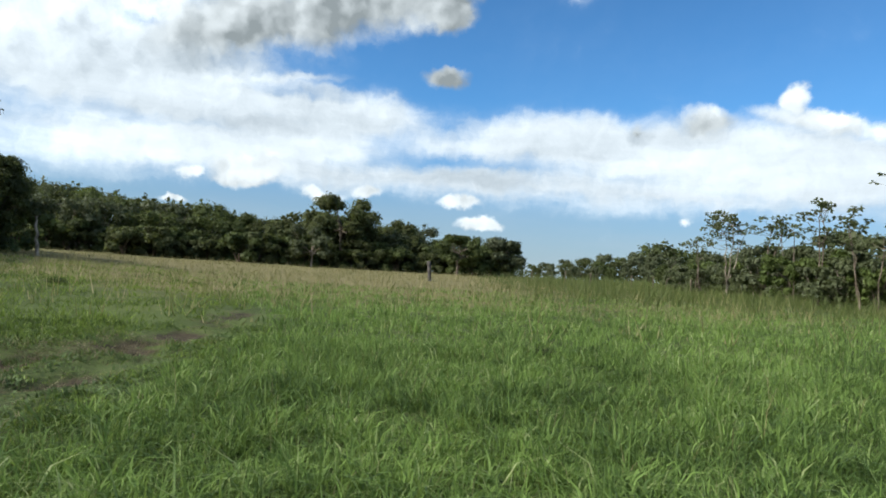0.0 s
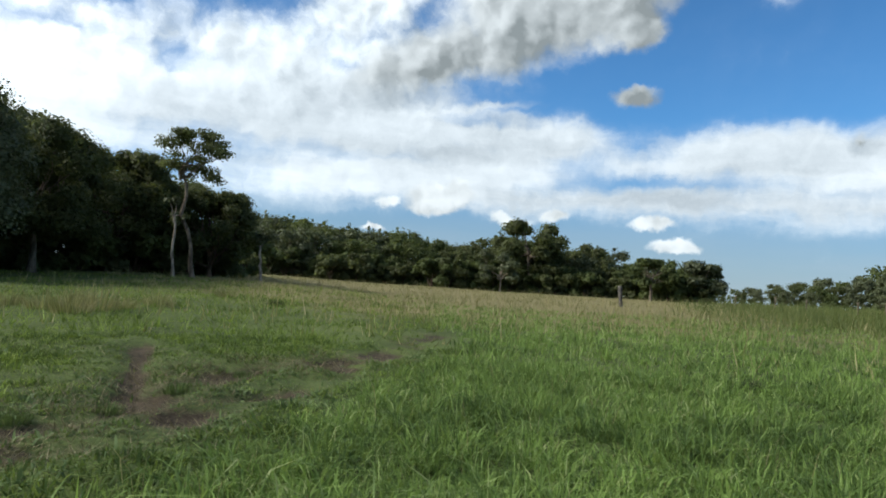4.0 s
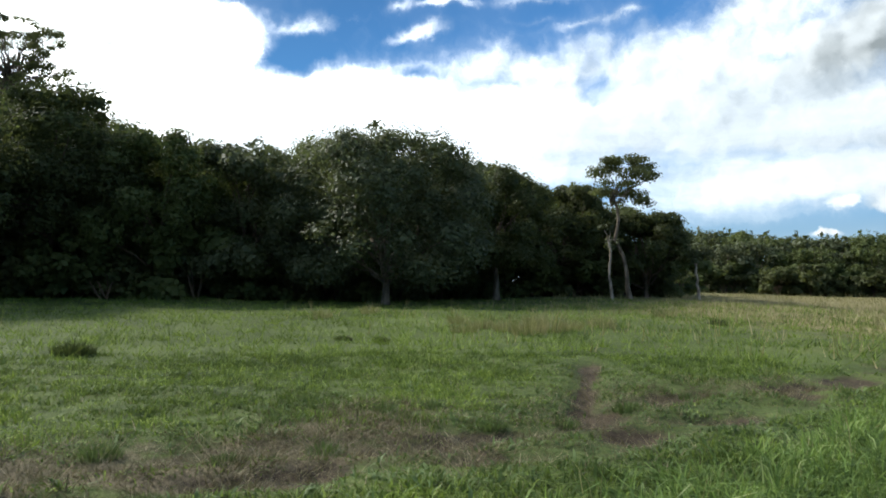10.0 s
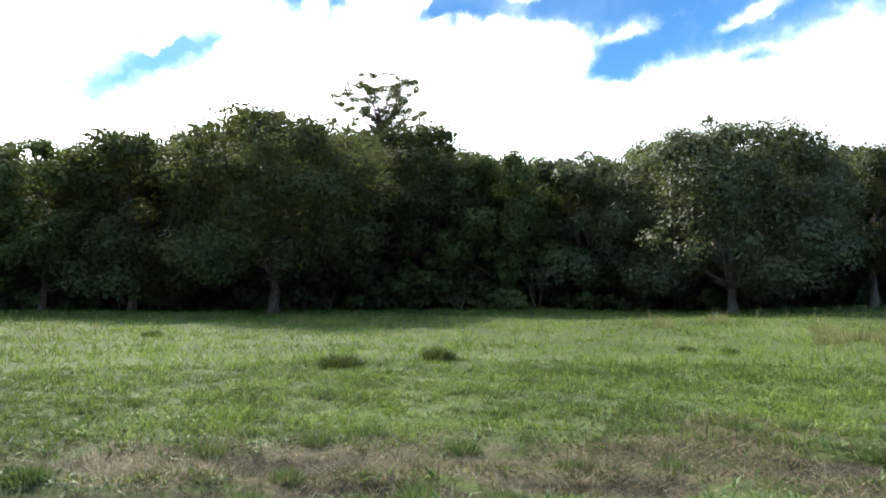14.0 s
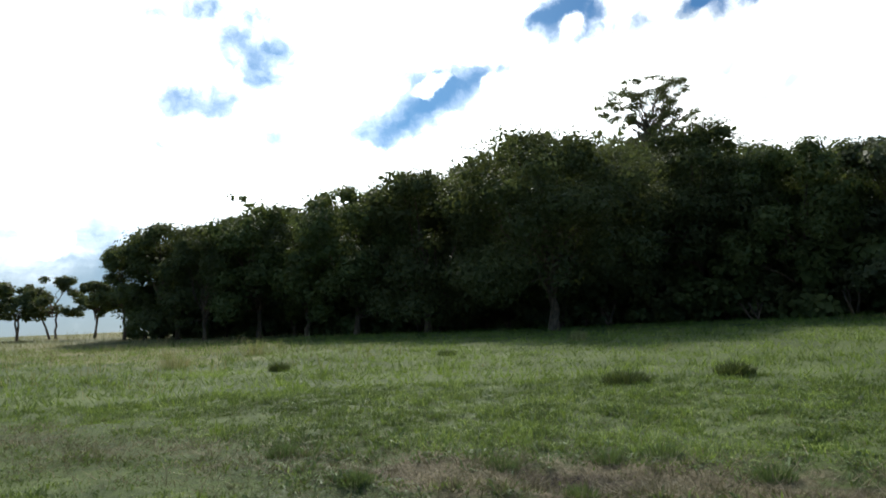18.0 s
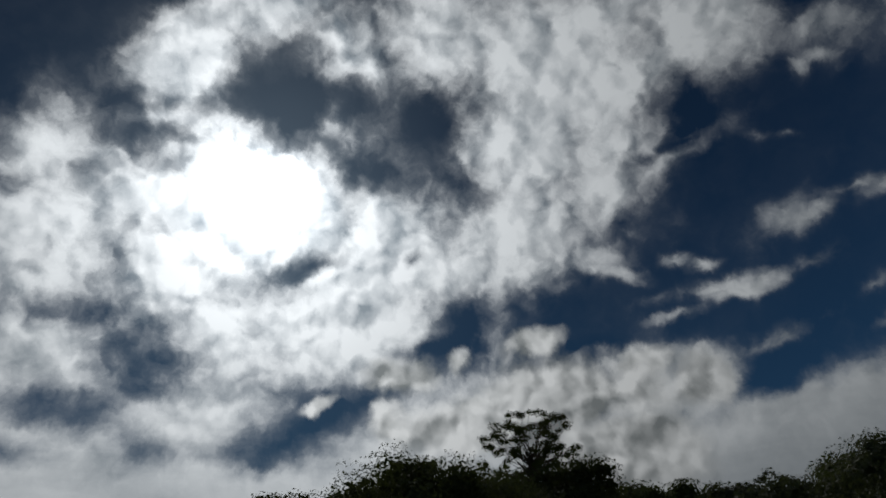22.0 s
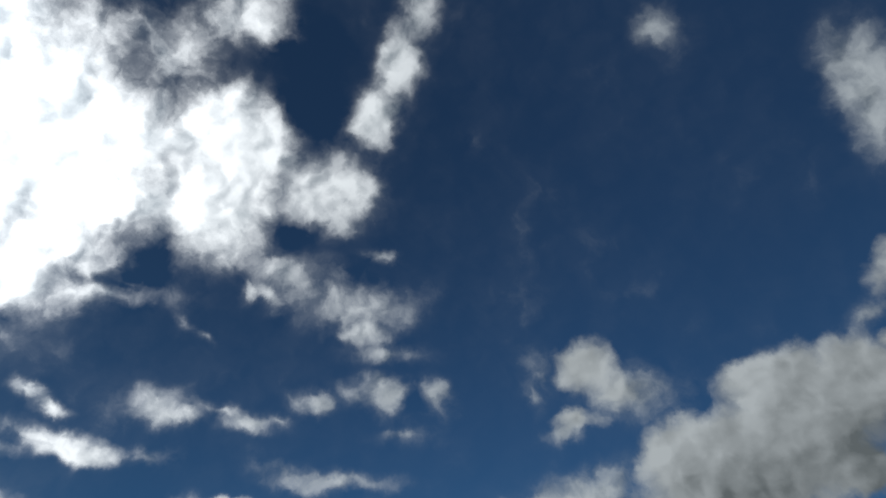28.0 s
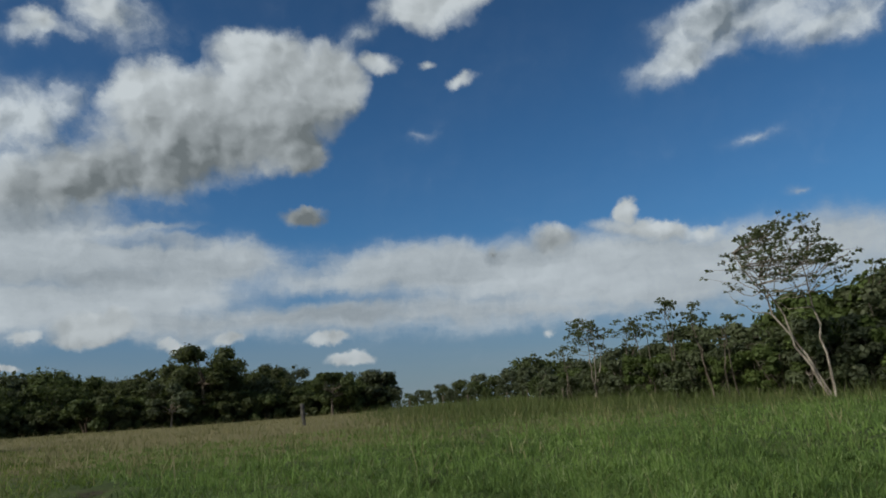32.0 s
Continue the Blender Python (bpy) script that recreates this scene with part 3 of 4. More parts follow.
# ---- shared shaping tools ----
def mesh_of(name, verts, faces, mats, smooth=False):
    """A mesh from arrays: verts (n, 3) and a list of (faces, m) arrays, all faces of one array with as many corners."""
    me = bpy.data.meshes.new(name)
    verts = np.asarray(verts, np.float32)
    loops = np.concatenate([np.asarray(f, np.int32).ravel() for f in faces])
    sizes = np.concatenate([np.full(len(f), np.asarray(f).shape[1], np.int32) for f in faces])
    starts = np.concatenate([[0], np.cumsum(sizes)[:-1]]).astype(np.int32)
    me.vertices.add(len(verts))
    me.vertices.foreach_set("co", verts.ravel())
    me.loops.add(len(loops))
    me.loops.foreach_set("vertex_index", loops)
    me.polygons.add(len(sizes))
    me.polygons.foreach_set("loop_start", starts)
    if smooth:
        me.polygons.foreach_set("use_smooth", np.ones(len(sizes), bool))
    me.update(calc_edges=True)
    for m in mats:
        me.materials.append(m)
    return me


def part(name, me, parent, label=""):
    ob = new(name, me)
    ob.parent = parent
    return tagged(ob, label)


def swell(x, y, size, seed=0.0):
    """A cheap smooth unevenness between about -1 and 1."""
    u, v = x / size + seed, y / size - seed
    return (np.sin(u * 1.7 + 1.3 * np.sin(v * 0.9)) + np.sin(v * 2.1 + 1.1 * np.sin(u * 1.3 + 2.0)) + 0.6 * np.sin(u * 3.9 - v * 3.1)) / 2.6


# the two ruts of the cart track across the pasture, the spur that leaves it, and the strip of trampled dead grass
RUT_FAR = ((-8.6, -11.0), (-7.4, -6.0), (-6.7, -2.0), (-6.5, 1.0), (-6.1, 2.8), (-5.6, 3.9), (-5.2, 5.0), (-5.3, 6.3), (-5.7, 8.0), (-5.3, 9.5), (-5.0, 11.0), (-4.9, 14.0), (-5.2, 18.0))
RUT_NEAR = ((-7.4, -11.0), (-6.2, -6.0), (-5.6, -2.0), (-5.5, 1.0), (-5.3, 3.0), (-4.8, 4.1), (-4.4, 5.0), (-4.5, 6.4), (-4.3, 7.7), (-4.4, 9.2), (-4.7, 10.6), (-4.7, 13.0), (-4.9, 16.0))
SPUR = ((-5.2, 5.8), (-5.9, 6.9), (-7.0, 8.3), (-8.7, 10.4))
LITTER = ((-6.5, -2.0), (-6.2, 0.0), (-5.9, 2.0), (-6.2, 3.4), (-7.0, 4.4))


def off_line(x, y, line):
    best = np.full(np.shape(x), 1e9)
    for (ax, ay), (bx, by) in zip(line, line[1:]):
        dx, dy = bx - ax, by - ay
        k = np.clip(((x - ax) * dx + (y - ay) * dy) / (dx * dx + dy * dy), 0, 1)
        best = np.minimum(best, np.hypot(x - ax - k * dx, y - ay - k * dy))
    return best


def dirt_at(x, y):
    """Bare soil, from 0 to 1."""
    wander = 0.14 * swell(x, y, 0.55, 3.0)
    far, near, spur = off_line(x, y, RUT_FAR) + wander, off_line(x, y, RUT_NEAR) + wander, off_line(x, y, SPUR) + 0.5 * wander
    ruts = np.maximum(np.exp(-((far / 0.42) ** 2)), np.exp(-((near / 0.36) ** 2)))
    broken = np.clip(0.64 + 0.75 * swell(x, y, 0.7, 5.0), 0, 1)
    return np.clip(np.maximum(ruts * broken * np.clip((y + 5.0) / 4.0, 0.2, 1.0), np.exp(-((spur / 0.2) ** 2))), 0, 1)


def litter_at(x, y):
    """Trampled dead grass, from 0 to 1."""
    strip = off_line(x, y, LITTER) + 0.35 * swell(x, y, 0.8, 1.0)
    between = off_line(x, y, RUT_FAR) + 0.3 * swell(x, y, 0.9, 6.0)
    return np.clip(np.exp(-((strip / 0.68) ** 2)) * 1.1 * np.clip(0.7 + 0.45 * swell(x, y, 1.2, 8.0) + 0.5 * swell(x, y, 0.3, 4.0), 0, 1) + 0.4 * np.exp(-((between / 0.9) ** 2)), 0, 1)


def dry_at(x, y):
    r = np.hypot(x, y)
    az = np.degrees(np.arctan2(-x, y))
    far = np.clip((r - 13.0) / 24.0, 0, 1)
    side = np.exp(-(((az - 12.0) / 30.0) ** 2)) + 0.6 * np.exp(-(((az - 128.0) / 16.0) ** 2)) + 0.45 * np.exp(-(((az + 25.0) / 25.0) ** 2)) * np.exp(-(((r - 26.0) / 12.0) ** 2))
    return np.clip(far * side + 0.12 * swell(x, y, 5.0, 2.0) * far, 0, 1)


def ground_z(x, y):
    x, y = np.asarray(x, float), np.asarray(y, float)
    r = np.hypot(x, y)
    az = np.degrees(np.arctan2(-x, y))
    slope = 0.016 + 0.006 * np.exp(-(((az - 38.0) / 14.0) ** 2))
    z = slope * np.minimum(r, 130.0) + 0.0015 * np.clip(r - 130.0, 0, 400)
    z = z + 0.035 * swell(x, y, 2.3) * np.clip(r / 6, 0, 1) + 0.09 * swell(x, y, 9.0, 4.0) * np.clip(r / 25, 0, 1)
    return z - 0.14 * dirt_at(x, y) + 0.03 * swell(x, y, 0.45, 9.0) * np.clip(r / 6, 0, 1) * np.clip((40 - r) / 20, 0, 1)


def at(az, r):
    """The place on the ground at a bearing and a distance from the middle of the pasture."""
    x, y = -math.sin(radians(az)) * r, math.cos(radians(az)) * r
    return Vector((x, y, float(ground_z(x, y))))


def build_ground():
    spokes = 420
    rings = [0.4]
    while rings[-1] < 4200:
        rings.append(rings[-1] * (1.026 if rings[-1] < 25 else 1.06))
    a = np.linspace(0, 2 * np.pi, spokes, endpoint=False)
    rr, aa = np.meshgrid(np.array(rings), a, indexing="ij")
    x, y = (-np.sin(aa) * rr).ravel(), (np.cos(aa) * rr).ravel()
    x, y = np.append(x, 0.0), np.append(y, 0.0)
    verts = np.stack([x, y, ground_z(x, y)], 1)
    i = np.arange(len(rings) - 1)[:, None] * spokes + np.arange(spokes)[None]
    j = np.arange(len(rings) - 1)[:, None] * spokes + (np.arange(spokes)[None] + 1) % spokes
    quads = np.stack([i, i + spokes, j + spokes, j], -1).reshape(-1, 4)[:, ::-1]
    k = np.arange(spokes)
    fan = np.stack([np.full(spokes, len(x) - 1), (k + 1) % spokes, k], 1)[:, ::-1]
    me = mesh_of("ground", verts, [quads, fan], [SOIL], True)
    for name, values in (("dirt", dirt_at(x, y)), ("litter", litter_at(x, y)), ("dry", dry_at(x, y))):
        me.attributes.new(name, "FLOAT", "POINT").data.foreach_set("value", values.astype(np.float32))
    return tagged(new("ground", me), "uneven pasture ground with a worn cart track of bare soil", "ground", kind="structure")


ground = build_ground()

# ---- trees ----
def tube(path, radii, sides=7):
    """Verts and quads of a tapered limb along a line of points."""
    path, radii = np.asarray(path, float), np.asarray(radii, float)
    ahead = np.gradient(path, axis=0)
    ahead /= np.linalg.norm(ahead, axis=1, keepdims=True) + 1e-9
    ref = np.where(np.abs(ahead[:, 2:3]) > 0.8, np.array([[1.0, 0, 0]]), np.array([[0, 0, 1.0]]))
    u = np.cross(ahead, ref)
    u /= np.linalg.norm(u, axis=1, keepdims=True) + 1e-9
    v = np.cross(ahead, u)
    a = np.linspace(0, 2 * np.pi, sides, endpoint=False)
    ring = u[:, None] * np.cos(a)[None, :, None] + v[:, None] * np.sin(a)[None, :, None]
    verts = (path[:, None] + ring * radii[:, None, None]).reshape(-1, 3)
    i = np.arange(len(path) - 1)[:, None] * sides + np.arange(sides)[None]
    j = np.arange(len(path) - 1)[:, None] * sides + (np.arange(sides)[None] + 1) % sides
    return verts, np.stack([i, j, j + sides, i + sides], -1).reshape(-1, 4)


def joined(pieces):
    verts, faces, n = [], [], 0
    for v, f in pieces:
        verts.append(v)
        faces.append(f + n)
        n += len(v)
    return np.concatenate(verts), np.concatenate(faces)


def bent(rng, a, b, sag, steps=6, wobble=0.06):
    a, b = np.asarray(a, float), np.asarray(b, float)
    k = np.linspace(0, 1, steps)[:, None]
    line = a + (b - a) * k
    line[:, 2] += (np.sin(k[:, 0] * np.pi)) * sag
    size = np.linalg.norm(b - a)
    line[1:-1] += rng.normal(0, wobble * size * 0.5, (steps - 2, 3))
    return line


def leaves(rng, where, out, size, droop=0.3, slim=0.45):
    """One pointed leaf with a folded midrib for each place: verts and quads."""
    n = len(where)
    size = size * rng.uniform(0.65, 1.35, n)
    along = out + rng.normal(0, 0.75, (n, 3))
    along[:, 2] -= droop
    along /= np.linalg.norm(along, axis=1, keepdims=True) + 1e-9
    side = np.cross(along, rng.normal(0, 1, (n, 3)) + np.array([0, 0, 0.6]))
    side /= np.linalg.norm(side, axis=1, keepdims=True) + 1e-9
    up = np.cross(side, along)
    s = size[:, None]
    base = where
    tip = where + along * s
    mid = where + along * s * 0.5
    left, right = mid + side * s * slim + up * s * 0.08, mid - side * s * slim + up * s * 0.08
    verts = np.stack([base, left, tip, right], 1).reshape(-1, 3)
    quads = np.arange(4 * n).reshape(-1, 4)
    return verts, quads


def shingled(rng, where, face, size, slim=0.34):
    """Leaves that lie like shingles over a clump, turned outwards and a little up: verts and quads."""
    n = len(where)
    size = size * rng.uniform(0.65, 1.35, n)
    face = face * 0.8 + np.array([0, 0, 0.35]) + rng.normal(0, 0.36, (n, 3))
    face /= np.linalg.norm(face, axis=1, keepdims=True) + 1e-9
    side = np.cross(face, rng.normal(0, 1, (n, 3)))
    side /= np.linalg.norm(side, axis=1, keepdims=True) + 1e-9
    along = np.cross(side, face)
    s = size[:, None]
    mid = where + face * s * 0.06
    verts = np.stack([where - along * s * 0.5, mid + side * s * slim, where + along * s * 0.5, mid - side * s * slim], 1)
    return verts.reshape(-1, 3), np.arange(4 * n).reshape(-1, 4)


def clump_leaves(rng, centres, radii, count, size, flat=0.75, dense=0.16, loose=0.15):
    """Leaves over uneven clumps: a shell of small ones, some strays, and larger sprays inside that close the crown."""
    weight = radii**2 / np.sum(radii**2)
    pick = rng.choice(len(centres), count, p=weight)
    d = rng.normal(0, 1, (count, 3))
    d[:, 2] = d[:, 2] * 0.9 + 0.25
    d /= np.linalg.norm(d, axis=1, keepdims=True)
    lump = 1 + 0.2 * np.sin(d[:, 0] * 5 + pick) * np.sin(d[:, 1] * 4 + pick * 2.0) + 0.12 * np.sin(d[:, 2] * 9 + pick * 3.0) + 0.09 * np.sin(d[:, 0] * 13 + d[:, 2] * 11 + pick)
    depth = 1 - np.abs(rng.normal(0, loose, count))
    kind = rng.random(count)
    depth = np.where(kind < 0.025, rng.uniform(1.0, 1.12, count), depth)
    inner = kind > 1 - dense
    depth = np.where(inner, rng.uniform(0.25, 0.7, count), depth)
    r = radii[pick] * depth * lump
    where = centres[pick] + d * r[:, None] * np.array([1, 1, flat])
    return shingled(rng, where, d, np.where(inner, size * 2.2, size))


def crown_clumps(rng, spread, low, high, count, top_share=0.3):
    """Clump centres over a dome that reaches from low to high, and their sizes."""
    a = rng.uniform(0, 2 * np.pi, count)
    k = rng.random(count)
    h = low + (high - low) * k
    dome = np.sqrt(np.clip(1 - ((k - 0.38) / 0.68) ** 2, 0.03, 1))
    reach = spread * dome * np.sqrt(rng.uniform(0.12, 1, count))
    size = (0.17 * spread + 0.11 * (high - low)) * rng.uniform(0.65, 1.25, count)
    centres = np.stack([np.cos(a) * reach, np.sin(a) * reach, h], 1)
    centres[:, 2] = np.minimum(centres[:, 2], high - size * 0.7)
    return centres, size


def broadleaf(seed, high, spread, low, trunk, clumps, count, leaf, bark, green, lean=(0.0, 0.0), tops=0, airy=1.0, forks=1, flat=0.75, dense=0.16, bow=(0.0, 0.0), limbs=16, loose=0.15):
    """The meshes of a broad-leaved tree: trunk with limbs, and crown."""
    rng = np.random.default_rng(seed)
    centres, size = crown_clumps(rng, spread, low, high, clumps)
    size = size * airy
    shift = np.array([lean[0], lean[1], 0.0])
    centres += shift * (centres[:, 2:3] / high)
    if tops:
        a = rng.uniform(0, 2 * np.pi, tops)
        r = spread * 0.5 * rng.random(tops)
        more = np.stack([np.cos(a) * r, np.sin(a) * r, high + rng.uniform(-0.3, 0.45, tops)], 1) + shift
        centres, size = np.concatenate([centres, more]), np.concatenate([size, np.full(tops, 0.45)])
    pieces = []
    fork = np.array([0.0, 0.0, low + 0.25 * (high - low)]) + shift * (low / high)
    fork += np.array([bow[0], bow[1], 0.0])
    for f in range(forks):
        foot = np.array([0.0, 0.0, -0.25]) + (0 if forks == 1 else np.append(rng.normal(0, trunk * 2.2, 2), 0))
        line = bent(rng, foot, fork + (0 if forks == 1 else np.append(rng.normal(0, spread * 0.2, 2), 0)), 0, 8, 0.03)
        radii = trunk * np.linspace(1, 0.62, 8)
        radii[:2] *= (1.55, 1.15)
        pieces.append(tube(line, radii, 9))
    order = [*range(len(centres) - tops, len(centres)), *rng.permutation(len(centres) - tops)[:limbs]]
    for k in order:
        start = np.array([bow[0], bow[1], low + rng.uniform(-0.1, 0.3) * (high - low) * 0.7]) + shift * (low / high)
        end = centres[k]
        pieces.append(tube(bent(rng, start, end, rng.uniform(-0.1, 0.4), 6), trunk * np.linspace(0.42, 0.07, 6), 6))
    tv, tf = joined(pieces)
    lv, lf = clump_leaves(rng, centres, size, int(count * 1.25), leaf, flat, dense, loose)
    return mesh_of("trunk", tv, [tf], [bark], True), mesh_of("crown", lv, [lf], [green])


def cecropia(seed, high, spread, stems, leaf, limbs, bark, green, lean=0.12, low=0.45):
    """The meshes of a pale-stemmed tree whose candelabra limbs carry rosettes of broad leaves under an open dome."""
    rng = np.random.default_rng(seed)
    pieces, where, out, lines = [], [], [], []
    thick = 0.0068 * high + 0.015
    middle = np.array([-lean * high, 0.0, low * high])
    for s in range(stems):
        a = rng.uniform(0, 2 * np.pi)
        foot = np.array([math.cos(a), math.sin(a), 0]) * 0.3 * (stems > 1) * rng.uniform(0.5, 1.6) - (0, 0, 0.2)
        tip = middle + np.array([rng.normal(0, 0.5) * spread, rng.normal(0, 0.3) * spread, (high - middle[2]) * rng.uniform(0.45, 0.8)])
        line = bent(rng, foot, tip, 0, 10, 0.025)
        pieces.append(tube(line, thick * np.linspace(1.0, 0.35, 10), 7))
        lines.append(line)
    for b in range(limbs):
        ang, up = rng.uniform(0, 2 * np.pi), rng.uniform(0.05, 1.0) ** 0.75
        reach = spread * math.sqrt(max(0.0, 1 - up * up)) * rng.uniform(0.75, 1.0)
        end = middle + np.array([math.cos(ang) * reach, math.sin(ang) * reach, (high - middle[2]) * (0.25 + 0.75 * up)])
        line = lines[rng.integers(stems)]
        level = line[:, 2] < end[2] - 0.25 * reach
        start = line[max(5, int(np.sum(level)) - 1)]
        limb = bent(rng, start, end, -0.14 * reach, 6, 0.05)
        pieces.append(tube(limb, thick * np.linspace(0.36, 0.12, 6), 5))
        for twig in range(4):
            t0 = limb[rng.integers(3, 6)] if twig else end
            t1 = t0 + (np.append(rng.normal(0, 0.16 * spread, 2), rng.uniform(-0.02, 0.16) * spread) if twig else 0)
            if twig:
                pieces.append(tube(bent(rng, t0, t1, 0, 4, 0.04), thick * np.linspace(0.13, 0.07, 4), 4))
            n = rng.integers(8, 13)
            fan = rng.uniform(0, 2 * np.pi, n)
            o = np.stack([np.cos(fan), np.sin(fan), rng.normal(-0.1, 0.3, n)], 1)
            where.append(np.repeat(t1[None], n, 0) + o * leaf * 0.3)
            out.append(o * 2.4)
    tv, tf = joined(pieces)
    lv, lf = leaves(rng, np.concatenate(where), np.concatenate(out), leaf, 0.4, 0.32)
    return mesh_of("trunk", tv, [tf], [bark], True), mesh_of("crown", lv, [lf], [green])


def tree_thing(name, meshes, place, turn=0.0, size=1.0, label="", group="", category="tree", crown_label=""):
    """One tree: an Empty at its foot that carries trunk and crown."""
    root = new(name)
    root.matrix_basis = Matrix.Translation(place) @ Matrix.Rotation(radians(turn), 4, "Z") @ Matrix.Scale(size, 4)
    for kind, me in zip(("trunk", "crown"), meshes):
        part(kind, me, root)
    return tagged(root, label, category, group)


def height_to(az, r, el):
    """How high a tree at that place must be to reach that height over the horizon."""
    return EYE + r * math.tan(radians(el)) - at(az, r).z

# ---- the near wood's edge ----
def plant(name, az, r, el, spread, low, trunk, seed, clumps, count, leaf, bark, green, label, group="", **more):
    """A tree of its own shape, whose top reaches el degrees over the horizon."""
    high = height_to(az, r, el)
    return tree_thing(name, broadleaf(seed, high, spread, low * high, trunk, clumps, count, leaf, bark, green, **more), at(az, r), label=label, group=group)


EDGE = "trees at the wood's edge"
plant("broadleaf_tree", 57.2, 45, 13.5, 6.8, 0.16, 0.26, 11, 159, 62000, 0.167, BARK_GREY, LEAF_GREY, "broad grey-green leafy tree with a low crown at the pasture's edge", EDGE, tops=4, dense=0.16, limbs=30, airy=0.66, loose=0.09)
plant("broadleaf_tree", 47.8, 52, 10.6, 4.8, 0.3, 0.24, 12, 83, 32000, 0.184, BARK_GREY, LEAF_DARK, "dark leafy tree with a pale forked trunk at the pasture's edge", EDGE, airy=0.66, loose=0.09)
plant("broadleaf_tree", 94.8, 45, 15.7, 7.2, 0.2, 0.33, 13, 159, 62000, 0.167, BARK_BROWN, LEAF_DARK, "large dark spreading tree with a thick brown trunk", EDGE, limbs=30, airy=0.66, loose=0.09)
plant("broadleaf_tree", 105.5, 50, 12.9, 5.8, 0.14, 0.26, 14, 102, 30000, 0.201, BARK_BROWN, LEAF_DARK, "dark rounded leafy tree at the wood's edge", EDGE, airy=0.66, loose=0.09)
plant("broadleaf_tree", 111.5, 52, 11.9, 5.2, 0.14, 0.24, 15, 91, 25000, 0.201, BARK_BROWN, LEAF_OLIVE, "olive-green leafy tree with a low skirt of branches", EDGE, airy=0.66, loose=0.09)
plant("broadleaf_tree", 83.0, 52, 14.8, 5.4, 0.3, 0.24, 16, 98, 27000, 0.201, BARK_BROWN, LEAF_DARK, "tall dark leafy tree crowded among others", EDGE, airy=0.66, loose=0.09)
plant("broadleaf_tree", 75.5, 50, 12.3, 5.0, 0.22, 0.2, 17, 87, 25000, 0.201, BARK_BROWN, LEAF_OLIVE, "leafy tree with a slender trunk in the wood's edge", EDGE, airy=0.66, loose=0.09)
plant("broadleaf_tree", 68.5, 50, 12.0, 5.2, 0.18, 0.2, 18, 91, 26000, 0.201, BARK_BROWN, LEAF_GREY, "grey-green leafy tree in the wood's edge", EDGE, tops=2, airy=0.66, loose=0.09)
plant("broadleaf_tree", 62.5, 56, 12.8, 4.8, 0.25, 0.22, 19, 76, 20000, 0.218, BARK_BROWN, LEAF_OLIVE, "leafy tree half hidden behind a broader one", EDGE, tops=4, airy=0.66, loose=0.09)
plant("broadleaf_tree", 42.8, 62, 9.5, 4.6, 0.22, 0.24, 20, 76, 20000, 0.218, BARK_BROWN, LEAF_DARK, "dark leafy tree at the wood's corner", EDGE, airy=0.66, loose=0.09)
plant("broadleaf_tree", 35.4, 64, 7.0, 4.0, 0.12, 0.22, 21, 68, 18000, 0.218, BARK_BROWN, LEAF_DARK, "low dark leafy tree at the wood's corner", EDGE, airy=0.66, loose=0.09)
plant("broadleaf_tree", 119.5, 58, 10.6, 4.8, 0.14, 0.2, 22, 76, 19000, 0.23, BARK_BROWN, LEAF_OLIVE, "olive-green leafy tree at the wood's edge", EDGE, tops=3, airy=0.66, loose=0.09)
plant("broadleaf_tree", 125.8, 62, 8.8, 4.6, 0.12, 0.2, 23, 72, 18000, 0.23, BARK_BROWN, LEAF_DARK, "dark rounded tree at the end of the wood", EDGE, airy=0.66, loose=0.09)
plant("broadleaf_tree", 129.6, 66, 6.9, 2.6, 0.3, 0.14, 24, 30, 4500, 0.287, BARK_BROWN, LEAF_DARK, "thin young tree at the end of the wood", EDGE, airy=0.8)
plant("emergent_tree", 85.9, 58, 18.9, 4.4, 0.72, 0.15, 25, 120, 11000, 0.16, BARK_GREY, LEAF_DARK, "tall tree with a thin open crown above the wood", EDGE, airy=0.36, flat=0.6, dense=0.0, limbs=80, loose=0.3)
plant("leaning_tree", 36.6, 56, 11.8, 2.7, 0.64, 0.17, 26, 40, 5600, 0.2, BARK_GREY, LEAF_DARK, "tall leaning tree with a bare pale trunk and high crown", EDGE, lean=(-0.3, -0.2), bow=(-1.1, -0.8), airy=0.85, flat=0.5, dense=0.0, loose=0.3)
plant("bare_tree", 38.1, 55, 6.0, 1.0, 0.7, 0.12, 27, 5, 200, 0.25, BARK_PALE, LEAF_GREY, "crooked pale bare trunk with a few leaves", EDGE, lean=(-0.5, 0.0))
plant("bare_tree", 31.3, 62, 3.6, 1.2, 0.72, 0.14, 28, 5, 500, 0.28, BARK_PALE, LEAF_GREY, "pale leaning dead trunk at the wood's corner", EDGE, lean=(-0.6, 0.0))

# the wood behind, of six shapes
WOOD = [broadleaf(40 + k, 12.0, 4.6 + 0.3 * (k % 3), 1.8 + 0.7 * (k % 3), 0.22, 62, 8000, 0.27, BARK_BROWN, (LEAF_DARK, LEAF_OLIVE, LEAF_DARK)[k % 3], tops=2, airy=0.72, loose=0.09) for k in range(6)]
SKYLINE = ((31, 5.0), (34, 6.4), (37, 7.4), (40, 9.0), (44, 9.8), (48, 10.6), (52, 12.0), (58, 12.6), (64, 12.2), (70, 11.8), (75, 12.0), (79, 13.0), (83, 14.4), (90, 15.4), (98, 15.0), (104, 12.6), (110, 11.8), (116, 10.4), (121, 10.4), (124, 8.4), (127, 8.2), (130, 5.6), (134, 4.2), (140, 4.0), (150, 4.4), (170, 5.0))


def skyline(az):
    return float(np.interp(az, [a for a, e in SKYLINE], [e for a, e in SKYLINE]))


